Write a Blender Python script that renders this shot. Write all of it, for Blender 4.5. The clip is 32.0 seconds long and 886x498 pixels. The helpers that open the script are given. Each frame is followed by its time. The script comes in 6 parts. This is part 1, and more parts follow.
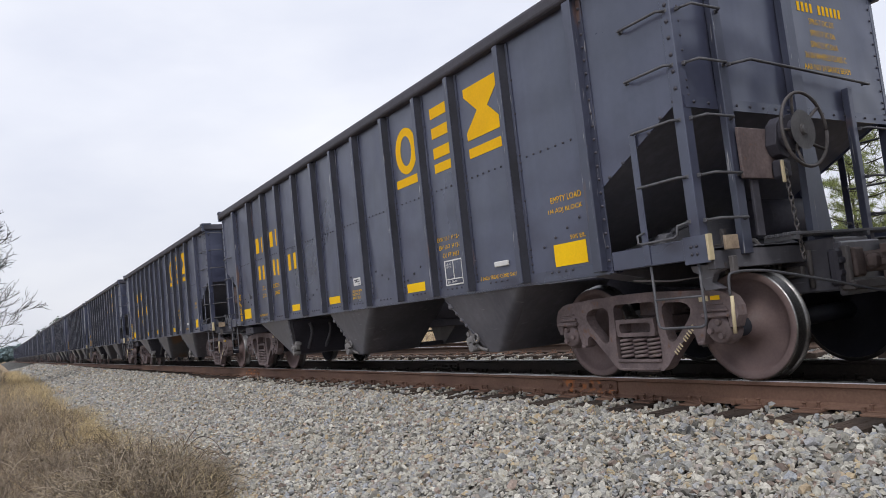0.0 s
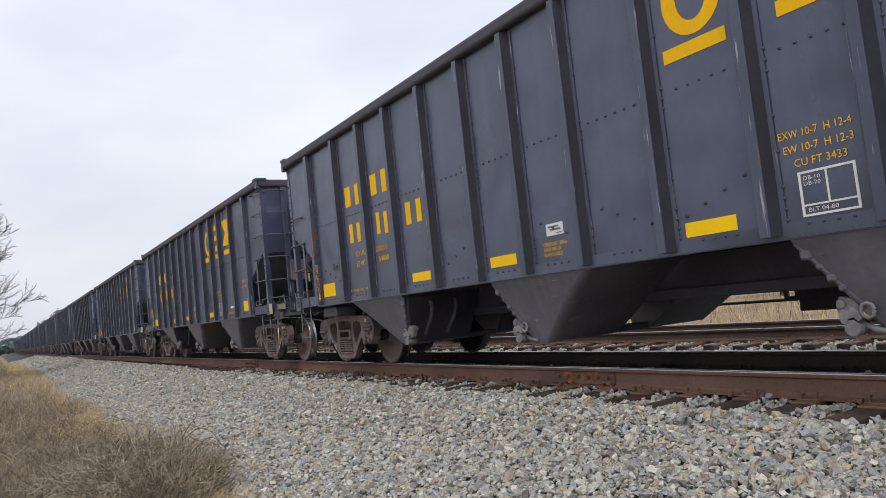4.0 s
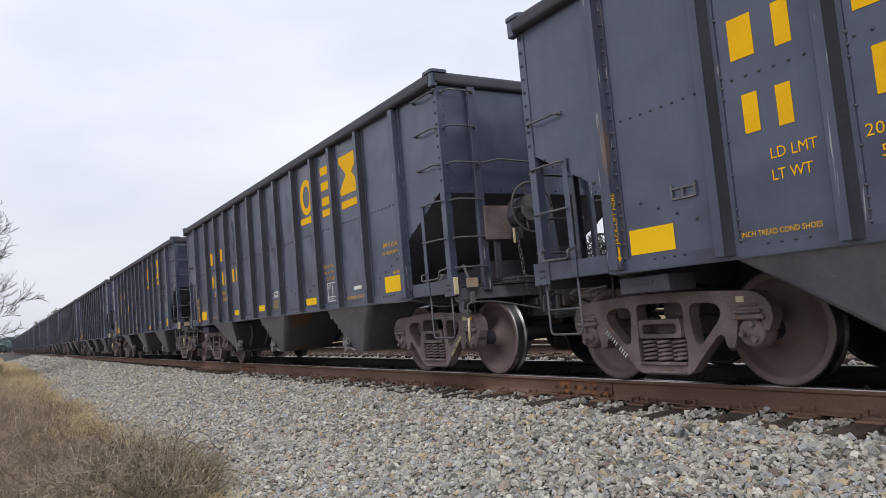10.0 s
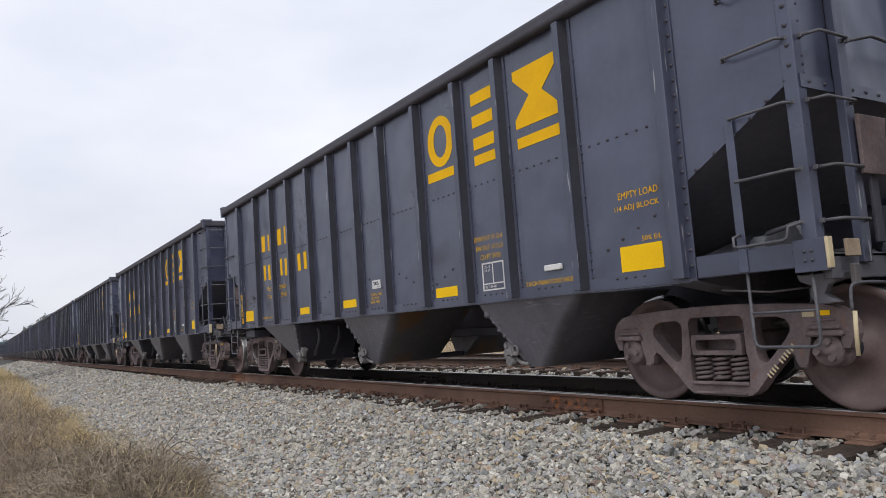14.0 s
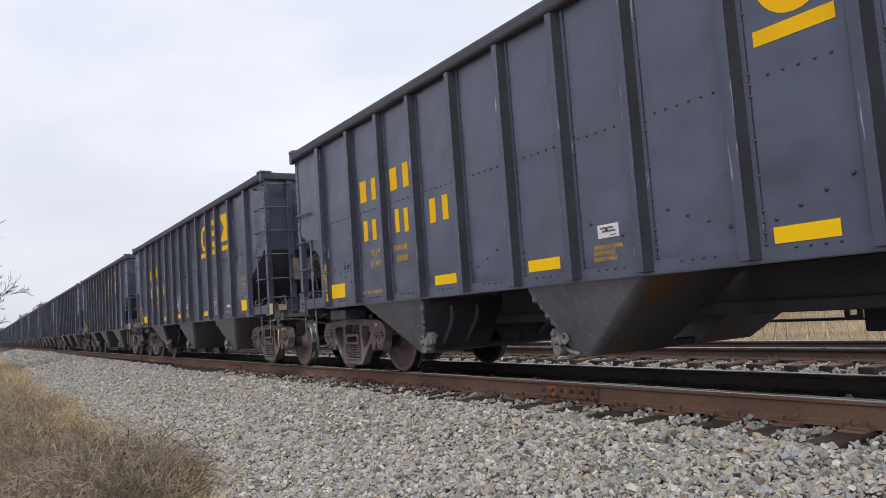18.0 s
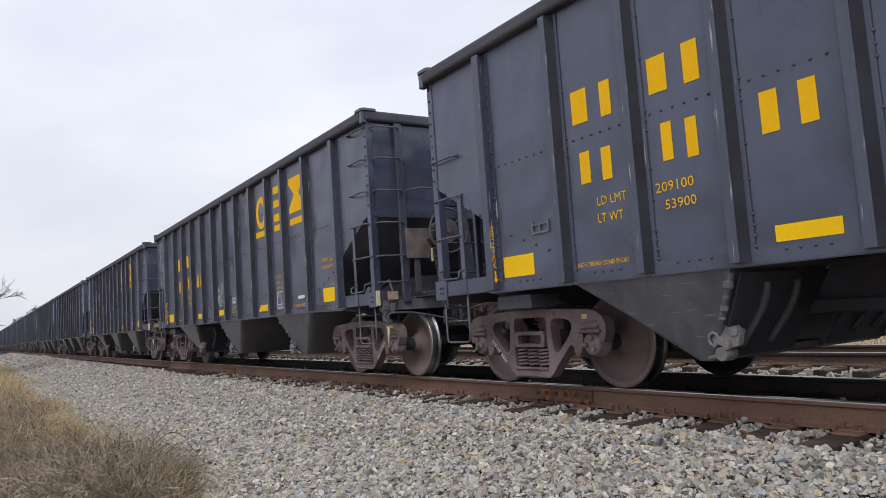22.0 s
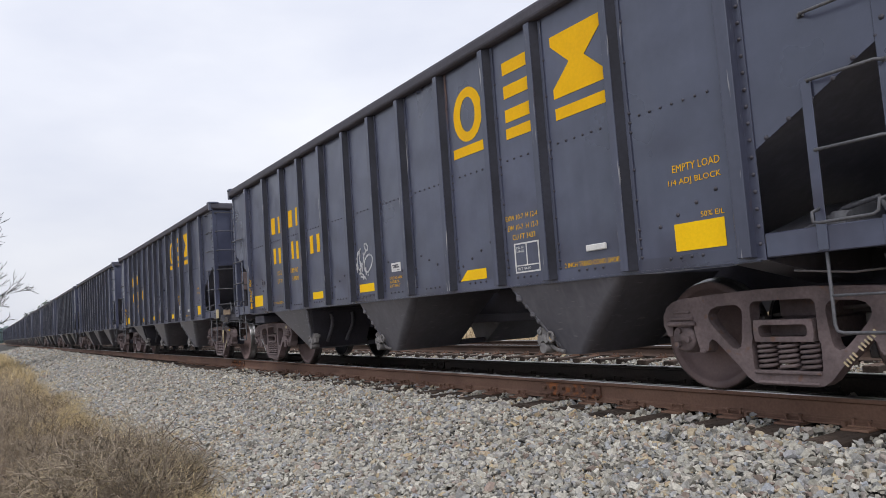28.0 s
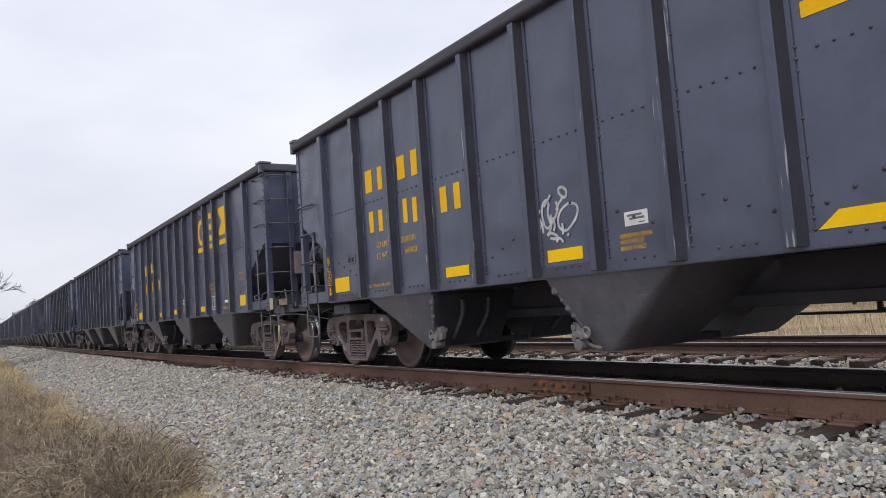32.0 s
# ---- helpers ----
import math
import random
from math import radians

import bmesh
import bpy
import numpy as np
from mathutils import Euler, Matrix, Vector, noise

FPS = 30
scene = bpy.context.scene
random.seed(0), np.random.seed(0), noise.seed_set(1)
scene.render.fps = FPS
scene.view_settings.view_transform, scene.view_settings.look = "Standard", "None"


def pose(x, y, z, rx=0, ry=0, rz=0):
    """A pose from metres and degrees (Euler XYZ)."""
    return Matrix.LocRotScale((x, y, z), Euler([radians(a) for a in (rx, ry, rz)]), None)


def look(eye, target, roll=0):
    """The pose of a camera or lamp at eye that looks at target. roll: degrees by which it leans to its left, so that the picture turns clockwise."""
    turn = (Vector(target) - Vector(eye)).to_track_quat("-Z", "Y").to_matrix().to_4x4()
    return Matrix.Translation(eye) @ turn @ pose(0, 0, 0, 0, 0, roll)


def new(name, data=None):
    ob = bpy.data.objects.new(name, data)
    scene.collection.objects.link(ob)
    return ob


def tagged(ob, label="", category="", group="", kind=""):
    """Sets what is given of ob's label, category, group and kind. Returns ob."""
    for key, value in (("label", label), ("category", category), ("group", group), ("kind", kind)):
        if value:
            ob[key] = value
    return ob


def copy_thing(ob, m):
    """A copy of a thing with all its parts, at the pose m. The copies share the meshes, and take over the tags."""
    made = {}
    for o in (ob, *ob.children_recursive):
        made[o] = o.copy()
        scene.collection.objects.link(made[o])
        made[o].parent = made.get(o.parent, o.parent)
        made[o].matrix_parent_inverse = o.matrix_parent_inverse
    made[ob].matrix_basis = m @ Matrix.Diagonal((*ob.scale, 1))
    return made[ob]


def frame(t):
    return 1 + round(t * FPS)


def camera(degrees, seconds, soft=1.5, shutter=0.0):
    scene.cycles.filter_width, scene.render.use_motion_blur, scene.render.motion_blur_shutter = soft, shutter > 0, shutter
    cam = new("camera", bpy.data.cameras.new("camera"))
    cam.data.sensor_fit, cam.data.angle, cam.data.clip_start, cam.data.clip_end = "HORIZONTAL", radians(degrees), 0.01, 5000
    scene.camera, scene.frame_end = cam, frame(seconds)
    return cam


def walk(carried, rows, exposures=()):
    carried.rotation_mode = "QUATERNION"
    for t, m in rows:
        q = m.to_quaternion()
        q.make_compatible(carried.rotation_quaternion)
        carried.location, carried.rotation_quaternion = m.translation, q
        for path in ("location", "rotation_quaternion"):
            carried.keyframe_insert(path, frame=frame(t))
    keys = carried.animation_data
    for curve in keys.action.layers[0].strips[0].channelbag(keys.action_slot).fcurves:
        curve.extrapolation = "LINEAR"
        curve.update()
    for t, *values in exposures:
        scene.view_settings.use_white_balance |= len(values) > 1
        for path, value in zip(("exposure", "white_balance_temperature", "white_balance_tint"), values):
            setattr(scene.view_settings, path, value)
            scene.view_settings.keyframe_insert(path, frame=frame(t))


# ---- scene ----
cam = camera(62.52, 32.0, soft=0.4, shutter=0.0)
walk(cam, [
    (0, pose(0.010, -5.345, 0.809, 95.10, 5.99, 58.62)),
    (0.5, pose(0.010, -5.341, 0.811, 95.01, 6.05, 58.68)),
    (1, pose(0.007, -5.337, 0.812, 95.11, 5.93, 58.72)),
    (1.5, pose(0.004, -5.331, 0.811, 95.07, 5.91, 58.67)),
    (2, pose(0.004, -5.326, 0.809, 94.98, 6.00, 58.73)),
    (2.5, pose(0.005, -5.320, 0.807, 94.78, 6.05, 58.67)),
    (3, pose(0.003, -5.316, 0.805, 94.63, 5.95, 58.55)),
    (3.5, pose(0.003, -5.312, 0.803, 94.40, 6.08, 58.57)),
    (5.5, pose(0.008, -5.326, 0.796, 94.84, 5.45, 58.95)),
    (6, pose(0.008, -5.326, 0.794, 94.67, 5.30, 58.95)),
    (6.5, pose(0.006, -5.325, 0.793, 94.79, 5.43, 58.79)),
    (7, pose(0.001, -5.327, 0.796, 94.96, 5.08, 59.03)),
    (7.5, pose(-0.000, -5.325, 0.795, 95.19, 5.29, 59.24)),
    (8, pose(-0.001, -5.322, 0.796, 95.30, 5.13, 59.02)),
    (8.5, pose(0.002, -5.317, 0.798, 95.12, 5.03, 59.17)),
    (9, pose(0.000, -5.315, 0.800, 94.87, 4.99, 58.72)),
    (9.5, pose(-0.000, -5.312, 0.800, 94.97, 4.95, 58.35)),
    (10, pose(-0.002, -5.309, 0.801, 95.02, 4.92, 58.49)),
    (10.5, pose(-0.003, -5.308, 0.805, 95.13, 4.72, 58.18)),
    (11, pose(-0.003, -5.306, 0.807, 95.08, 4.61, 57.95)),
    (11.5, pose(-0.006, -5.302, 0.812, 95.12, 4.78, 57.72)),
    (12, pose(-0.014, -5.299, 0.817, 95.23, 4.79, 57.55)),
    (12.5, pose(-0.032, -5.302, 0.824, 95.66, 4.34, 57.50)),
    (13, pose(-0.015, -5.295, 0.823, 96.10, 3.94, 57.51)),
    (13.5, pose(-0.010, -5.294, 0.821, 95.89, 4.05, 57.69)),
    (14, pose(-0.010, -5.294, 0.822, 95.85, 4.07, 57.84)),
    (14.5, pose(-0.009, -5.298, 0.821, 95.56, 4.02, 57.76)),
    (16.5, pose(0.009, -5.306, 0.824, 95.24, 3.84, 57.47)),
    (17, pose(0.010, -5.307, 0.823, 95.05, 3.90, 57.50)),
    (17.5, pose(0.010, -5.307, 0.823, 95.01, 3.86, 57.61)),
    (18, pose(0.005, -5.307, 0.824, 94.95, 4.00, 57.57)),
    (18.5, pose(-0.012, -5.310, 0.825, 95.26, 4.04, 57.69)),
    (19, pose(0.005, -5.307, 0.818, 95.12, 4.07, 58.11)),
    (19.5, pose(0.007, -5.304, 0.815, 95.46, 4.33, 57.87)),
    (20, pose(0.008, -5.302, 0.811, 95.48, 4.10, 57.68)),
    (20.5, pose(0.008, -5.298, 0.805, 95.42, 3.77, 57.58)),
    (21, pose(0.003, -5.291, 0.801, 95.24, 3.94, 57.41)),
    (21.5, pose(-0.003, -5.286, 0.798, 95.11, 3.95, 57.36)),
    (22, pose(-0.004, -5.284, 0.795, 95.33, 3.86, 57.23)),
    (22.5, pose(-0.001, -5.283, 0.792, 95.27, 3.82, 57.28)),
    (23, pose(0.002, -5.285, 0.790, 95.15, 3.80, 57.12)),
    (23.5, pose(0.003, -5.287, 0.790, 94.97, 3.84, 57.01)),
    (24, pose(0.002, -5.290, 0.792, 94.83, 3.72, 56.90)),
    (24.5, pose(-0.000, -5.290, 0.796, 94.61, 3.71, 56.83)),
    (25, pose(-0.003, -5.288, 0.801, 94.51, 4.12, 56.80)),
    (25.5, pose(-0.007, -5.287, 0.806, 94.70, 4.12, 56.79)),
    (26, pose(-0.007, -5.285, 0.808, 94.51, 3.84, 57.01)),
    (26.5, pose(-0.012, -5.282, 0.810, 94.41, 3.93, 57.79)),
    (28.5, pose(-0.001, -5.270, 0.813, 94.96, 3.96, 57.81)),
    (29, pose(0.003, -5.269, 0.811, 94.90, 3.91, 57.60)),
    (29.5, pose(0.007, -5.272, 0.809, 94.79, 3.93, 57.47)),
    (30, pose(0.007, -5.272, 0.806, 94.69, 4.02, 57.28)),
    (30.5, pose(0.004, -5.271, 0.805, 94.78, 3.97, 57.36)),
    (31, pose(0.001, -5.268, 0.805, 94.68, 4.14, 57.33)),
    (31.5, pose(-0.010, -5.264, 0.806, 94.72, 4.38, 57.33)),
    (32, pose(0.003, -5.267, 0.803, 94.65, 4.13, 57.15)),
])

# how far the train has rolled, every half second
ROLLED = [0.000, 0.569, 1.138, 1.707, 2.272, 2.841, 3.417, 3.989, 4.550, 5.110, 5.671, 6.231, 6.797, 7.358, 7.915, 8.480, 9.047, 9.610, 10.172, 10.741, 11.306, 11.868, 12.439, 13.003, 13.571, 14.137, 14.693, 15.255, 15.807, 16.355, 16.905, 17.454, 18.004, 18.554, 19.106, 19.658, 20.210, 20.771, 21.323, 21.869, 22.420, 22.968, 23.516, 24.072, 24.623, 25.163, 25.706, 26.253, 26.800, 27.348, 27.900, 28.459, 29.018, 29.578, 30.120, 30.662, 31.204, 31.745, 32.283, 32.812, 33.348, 33.880, 34.406, 34.925, 35.434]

# ---- light: overcast sky and a weak, very wide sun ----
world = bpy.data.worlds.new("overcast_sky")
scene.world = world
world.use_nodes = True
wt = world.node_tree
wt.nodes.clear()
w_out = wt.nodes.new("ShaderNodeOutputWorld")
w_bg = wt.nodes.new("ShaderNodeBackground")
w_sky = wt.nodes.new("ShaderNodeTexSky")
w_sky.sky_type = "NISHITA"
w_sky.sun_disc = False
w_sky.sun_elevation = radians(48)
w_sky.sun_rotation = radians(125)
w_sky.air_density, w_sky.dust_density, w_sky.ozone_density = 1.0, 3.0, 1.0
w_tc = wt.nodes.new("ShaderNodeTexCoord")
w_map = wt.nodes.new("ShaderNodeMapping")
w_map.inputs["Scale"].default_value = (1.0, 1.0, 2.6)
w_noise = wt.nodes.new("ShaderNodeTexNoise")
w_noise.inputs["Scale"].default_value = 2.1
w_noise.inputs["Detail"].default_value = 5.0
w_noise.inputs["Roughness"].default_value = 0.5
w_ramp = wt.nodes.new("ShaderNodeValToRGB")
w_ramp.color_ramp.elements[0].position, w_ramp.color_ramp.elements[0].color = 0.34, (7.0, 7.3, 8.4, 1)
w_ramp.color_ramp.elements[1].position, w_ramp.color_ramp.elements[1].color = 0.66, (8.8, 8.95, 9.6, 1)
w_mix = wt.nodes.new("ShaderNodeMixRGB")
w_mix.inputs["Fac"].default_value = 0.93
wt.links.new(w_tc.outputs["Generated"], w_map.inputs["Vector"])
wt.links.new(w_map.outputs["Vector"], w_noise.inputs["Vector"])
wt.links.new(w_noise.outputs["Fac"], w_ramp.inputs["Fac"])
wt.links.new(w_sky.outputs["Color"], w_mix.inputs["Color1"])
wt.links.new(w_ramp.outputs["Color"], w_mix.inputs["Color2"])
# the overcast dims very slightly towards +x
w_sep = wt.nodes.new("ShaderNodeSeparateXYZ")
w_side = wt.nodes.new("ShaderNodeMapRange")
w_side.inputs["From Min"].default_value, w_side.inputs["From Max"].default_value = -0.15, 1.0
w_side.inputs["To Min"].default_value, w_side.inputs["To Max"].default_value = 1.0, 0.97
w_mul = wt.nodes.new("ShaderNodeMixRGB")
w_mul.blend_type = "MULTIPLY"
w_mul.inputs["Fac"].default_value = 1.0
wt.links.new(w_tc.outputs["Generated"], w_sep.inputs["Vector"])
wt.links.new(w_sep.outputs["X"], w_side.inputs["Value"])
wt.links.new(w_mix.outputs["Color"], w_mul.inputs["Color1"])
wt.links.new(w_side.outputs["Result"], w_mul.inputs["Color2"])
# and a little dimmer in the haze near the horizon
w_low = wt.nodes.new("ShaderNodeMapRange")
w_low.inputs["From Min"].default_value, w_low.inputs["From Max"].default_value = 0.0, 0.30
w_low.inputs["To Min"].default_value, w_low.inputs["To Max"].default_value = 0.84, 1.03
w_mul2 = wt.nodes.new("ShaderNodeMixRGB")
w_mul2.blend_type = "MULTIPLY"
w_mul2.inputs["Fac"].default_value = 1.0
wt.links.new(w_sep.outputs["Z"], w_low.inputs["Value"])
wt.links.new(w_mul.outputs["Color"], w_mul2.inputs["Color1"])
wt.links.new(w_low.outputs["Result"], w_mul2.inputs["Color2"])
wt.links.new(w_mul2.outputs["Color"], w_bg.inputs["Color"])
w_bg.inputs["Strength"].default_value = 0.113
wt.links.new(w_bg.outputs["Background"], w_out.inputs["Surface"])

sun = new("sun", bpy.data.lights.new("sun", "SUN"))
sun.data.energy = 1.5
sun.data.angle = radians(22)
sun.data.color = (1.0, 0.97, 0.93)
sun.matrix_world = look((23, -16, 31), (0, 0, 0))
scene.view_settings.exposure = 0.0

# ---- materials ----
def surface(name, dark, light, rough=(0.5, 0.8), metal=0.0, scales=(1.5, 30.0), bump=0.15, bump_size=0.004, streak=0.0,
            rust=None, rust_at=0.62, spec=0.4, island=0.0, shuffle=True, grain=0.8, rust_squash=None, dents=0.0, dashes=0.0, dash_squash=(3.0, 3.0, 42.0), sheen=(1.0, 1.0, 1.0)):
    """A worn surface: two scales of colour noise, optional runs down the side, optional rust patches, fine relief."""
    m = bpy.data.materials.new(name)
    m.use_nodes = True
    nt = m.node_tree
    n, ln = nt.nodes, nt.links
    bsdf = n["Principled BSDF"]
    tc = n.new("ShaderNodeTexCoord")
    vec = tc.outputs["Object"]
    if shuffle:
        info = n.new("ShaderNodeObjectInfo")
        mul = n.new("ShaderNodeMath"); mul.operation = "MULTIPLY"; mul.inputs[1].default_value = 37.0
        add = n.new("ShaderNodeVectorMath"); add.operation = "ADD"
        ln.new(info.outputs["Random"], mul.inputs[0])
        ln.new(vec, add.inputs[0]); ln.new(mul.outputs[0], add.inputs[1])
        vec = add.outputs[0]
    def noise_tex(scale, detail=4.0, squash=None):
        t = n.new("ShaderNodeTexNoise")
        t.inputs["Scale"].default_value, t.inputs["Detail"].default_value = scale, detail
        if squash:
            mp = n.new("ShaderNodeMapping"); mp.inputs["Scale"].default_value = squash
            ln.new(vec, mp.inputs["Vector"]); ln.new(mp.outputs["Vector"], t.inputs["Vector"])
        else:
            ln.new(vec, t.inputs["Vector"])
        return t.outputs["Fac"]
    big, fine = noise_tex(scales[0], 5.0), noise_tex(scales[1], 6.0)
    def mixed(a, b, fac, mode="MIX"):
        x = n.new("ShaderNodeMixRGB"); x.blend_type = mode
        for sock, val in (("Color1", a), ("Color2", b), ("Fac", fac)):
            if hasattr(val, "is_linked"):
                ln.new(val, x.inputs[sock])
            elif sock == "Fac":
                x.inputs[sock].default_value = val
            else:
                x.inputs[sock].default_value = (*val, 1)
        return x.outputs["Color"]
    def ramp(fac, a, b, va=0.0, vb=1.0):
        r = n.new("ShaderNodeMapRange")
        r.inputs["From Min"].default_value, r.inputs["From Max"].default_value = a, b
        r.inputs["To Min"].default_value, r.inputs["To Max"].default_value = va, vb
        ln.new(fac, r.inputs["Value"])
        return r.outputs["Result"]
    col = mixed(dark, light, ramp(big, 0.32, 0.68))
    speck = mixed((0.72, 0.72, 0.72), (1.25, 1.25, 1.25), ramp(fine, 0.3, 0.7))
    col = mixed(col, speck, grain, "MULTIPLY")
    if streak:
        runs = noise_tex(1.0, 4.0, (9.0, 9.0, 0.35))
        col = mixed(col, tuple(min(1, c * 1.7 + 0.02) for c in light), ramp(runs, 0.52, 0.78, 0.0, streak))
    if dashes:
        nick = noise_tex(1.0, 2.5, dash_squash)
        col = mixed(col, (0.34, 0.34, 0.35), ramp(nick, 0.65, 0.73, 0.0, dashes))
    if rust:
        spots = noise_tex(1.0, 8.0, rust_squash) if rust_squash else noise_tex(scales[0] * 3.1, 8.0)
        col = mixed(col, rust, ramp(spots, rust_at, rust_at + 0.1))
    if island:
        geo = n.new("ShaderNodeNewGeometry")
        hue = n.new("ShaderNodeHueSaturation")
        ln.new(col, hue.inputs["Color"])
        ln.new(ramp(geo.outputs["Random Per Island"], 0, 1, 1 - island, 1 + island), hue.inputs["Value"])
        col = hue.outputs["Color"]
    ln.new(col, bsdf.inputs["Base Color"])
    ln.new(ramp(big, 0.3, 0.7, rough[0], rough[1]), bsdf.inputs["Roughness"])
    bsdf.inputs["Metallic"].default_value = metal
    bsdf.inputs["Specular IOR Level"].default_value = spec
    bsdf.inputs["Specular Tint"].default_value = (*sheen, 1)
    if bump:
        b = n.new("ShaderNodeBump")
        b.inputs["Strength"].default_value, b.inputs["Distance"].default_value = bump, bump_size
        ln.new(fine, b.inputs["Height"])
        if dents:
            d = n.new("ShaderNodeBump")
            d.inputs["Strength"].default_value, d.inputs["Distance"].default_value = 1.0, dents
            ln.new(noise_tex(1.6, 1.0), d.inputs["Height"])
            ln.new(d.outputs["Normal"], b.inputs["Normal"])
        ln.new(b.outputs["Normal"], bsdf.inputs["Normal"])
    return m


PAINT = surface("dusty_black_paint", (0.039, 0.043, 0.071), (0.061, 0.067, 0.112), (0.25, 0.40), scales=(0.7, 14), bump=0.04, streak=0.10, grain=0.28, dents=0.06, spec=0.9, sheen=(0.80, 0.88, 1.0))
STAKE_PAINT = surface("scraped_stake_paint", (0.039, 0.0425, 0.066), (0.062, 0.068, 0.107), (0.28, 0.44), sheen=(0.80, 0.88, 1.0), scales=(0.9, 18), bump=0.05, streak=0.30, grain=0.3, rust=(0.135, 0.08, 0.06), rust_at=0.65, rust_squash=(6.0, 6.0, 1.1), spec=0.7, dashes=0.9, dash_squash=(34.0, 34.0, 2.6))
# lighter than the side paint, to lift the shade under the car
PAINT_UNDER = surface("sooty_hopper_paint", (0.090, 0.090, 0.108), (0.150, 0.149, 0.172), (0.28, 0.46), scales=(1.5, 18), bump=0.06, streak=0.22, grain=0.3, rust=(0.14, 0.09, 0.06), rust_at=0.70, dashes=0.38, dash_squash=(5.0, 5.0, 38.0))
# near-black tone that paints shade onto stake webs, wheel backs and axles
SHADE_STEEL = surface("coal_caked_stake_web", (0.016, 0.017, 0.024), (0.036, 0.038, 0.052), (0.6, 0.85), scales=(2, 30), bump=0.15, grain=0.4, spec=0.2)
RUSTY_UNDER = surface("rust_streaked_hopper_paint", (0.088, 0.088, 0.098), (0.145, 0.143, 0.152), (0.3, 0.5), scales=(1.5, 18), bump=0.08, streak=0.2, grain=0.3, rust=(0.19, 0.115, 0.068), rust_at=0.47, rust_squash=(0.8, 1.6, 0.8))
PAINT_IRON = surface("worn_grab_iron_paint", (0.07, 0.072, 0.085), (0.11, 0.112, 0.125), (0.45, 0.65), scales=(4, 40))
YELLOW = surface("yellow_lettering_paint", (0.80, 0.44, 0.003), (0.88, 0.50, 0.005), (0.6, 0.75), scales=(3, 40), bump=0.02, grain=0.15, spec=0.2)
TAPE = surface("yellow_reflective_tape", (0.88, 0.53, 0.003), (0.95, 0.59, 0.005), (0.5, 0.65), scales=(2, 60), bump=0.03, grain=0.15, spec=0.2)
WHITE = surface("white_stencil_paint", (0.62, 0.62, 0.62), (0.75, 0.75, 0.74), (0.5, 0.7), scales=(6, 50), bump=0.03, grain=0.2)
SPRAY = surface("pale_spray_paint", (0.34, 0.35, 0.37), (0.60, 0.61, 0.63), (0.5, 0.7), scales=(9, 60), bump=0.0, grain=0.3)
CREAM = surface("cream_end_board", (0.50, 0.42, 0.27), (0.62, 0.53, 0.35), (0.6, 0.8), scales=(6, 60), bump=0.05, grain=0.2)
CAST = surface("dusty_cast_steel", (0.095, 0.073, 0.075), (0.215, 0.168, 0.171), (0.6, 0.9), scales=(3.5, 40), bump=0.3, rust=(0.17, 0.10, 0.075), rust_at=0.62, grain=0.6)
LATCH = surface("worn_grey_casting", (0.13, 0.125, 0.128), (0.25, 0.24, 0.24), (0.45, 0.7), scales=(6, 40), bump=0.3, grain=0.6)
# greasy steel, its tone raised to stand in for lens glare in the shade
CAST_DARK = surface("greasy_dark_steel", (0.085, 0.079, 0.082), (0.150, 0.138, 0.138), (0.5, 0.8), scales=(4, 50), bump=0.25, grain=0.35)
WHEEL = surface("brown_wheel_plate", (0.118, 0.083, 0.084), (0.205, 0.150, 0.146), (0.5, 0.8), scales=(2.5, 45), bump=0.12, grain=0.35)
TREAD = surface("polished_wheel_tread", (0.17, 0.167, 0.17), (0.32, 0.315, 0.32), (0.24, 0.42), metal=1.0, scales=(4, 60), bump=0.03)
RAIL_RUST = surface("rusty_rail_web", (0.138, 0.076, 0.055), (0.212, 0.126, 0.090), (0.75, 0.95), scales=(1.5, 45), bump=0.3, rust=(0.21, 0.095, 0.05), rust_at=0.68, grain=0.5)
RAIL_HEAD = surface("polished_rail_head", (0.30, 0.285, 0.27), (0.50, 0.485, 0.47), (0.22, 0.42), metal=1.0, scales=(3, 60), bump=0.03)
TIE = surface("tarred_oak_tie", (0.026, 0.019, 0.016), (0.085, 0.062, 0.050), (0.75, 0.95), scales=(3, 35), bump=0.5, bump_size=0.01)

# bed colour kept dark as painted shade in the gaps between stones
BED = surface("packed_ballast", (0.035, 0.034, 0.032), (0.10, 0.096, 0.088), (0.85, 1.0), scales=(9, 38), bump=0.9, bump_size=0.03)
SOIL = surface("dry_winter_turf", (0.20, 0.14, 0.085), (0.36, 0.27, 0.16), (0.9, 1.0), scales=(0.35, 9), bump=0.8, bump_size=0.05)
STRAW = surface("dry_grass_blades", (0.39, 0.302, 0.165), (0.61, 0.49, 0.295), (0.7, 0.9), scales=(0.9, 6), bump=0, island=0.4)
TWIG = surface("brown_weed_stems", (0.178, 0.144, 0.108), (0.385, 0.322, 0.242), (0.8, 0.95), scales=(1.6, 8), bump=0, island=0.65)
BARK = surface("grey_brown_bark", (0.020, 0.017, 0.017), (0.042, 0.036, 0.036), (0.8, 0.95), scales=(3, 20), bump=0.5)
NEEDLE = surface("pine_needles", (0.145, 0.185, 0.060), (0.27, 0.31, 0.11), (0.6, 0.8), scales=(0.8, 8), bump=0, island=0.45)
# greyed towards teal: some haze is painted into the green
FAR_GREEN = surface("winter_woods", (0.075, 0.092, 0.085), (0.13, 0.15, 0.13), (0.9, 1.0), scales=(0.08, 0.9), bump=0)
FIELD_STRAW = surface("pale_field_grass", (0.38, 0.29, 0.17), (0.58, 0.47, 0.30), (0.8, 0.95), scales=(0.5, 6), bump=0, island=0.3)
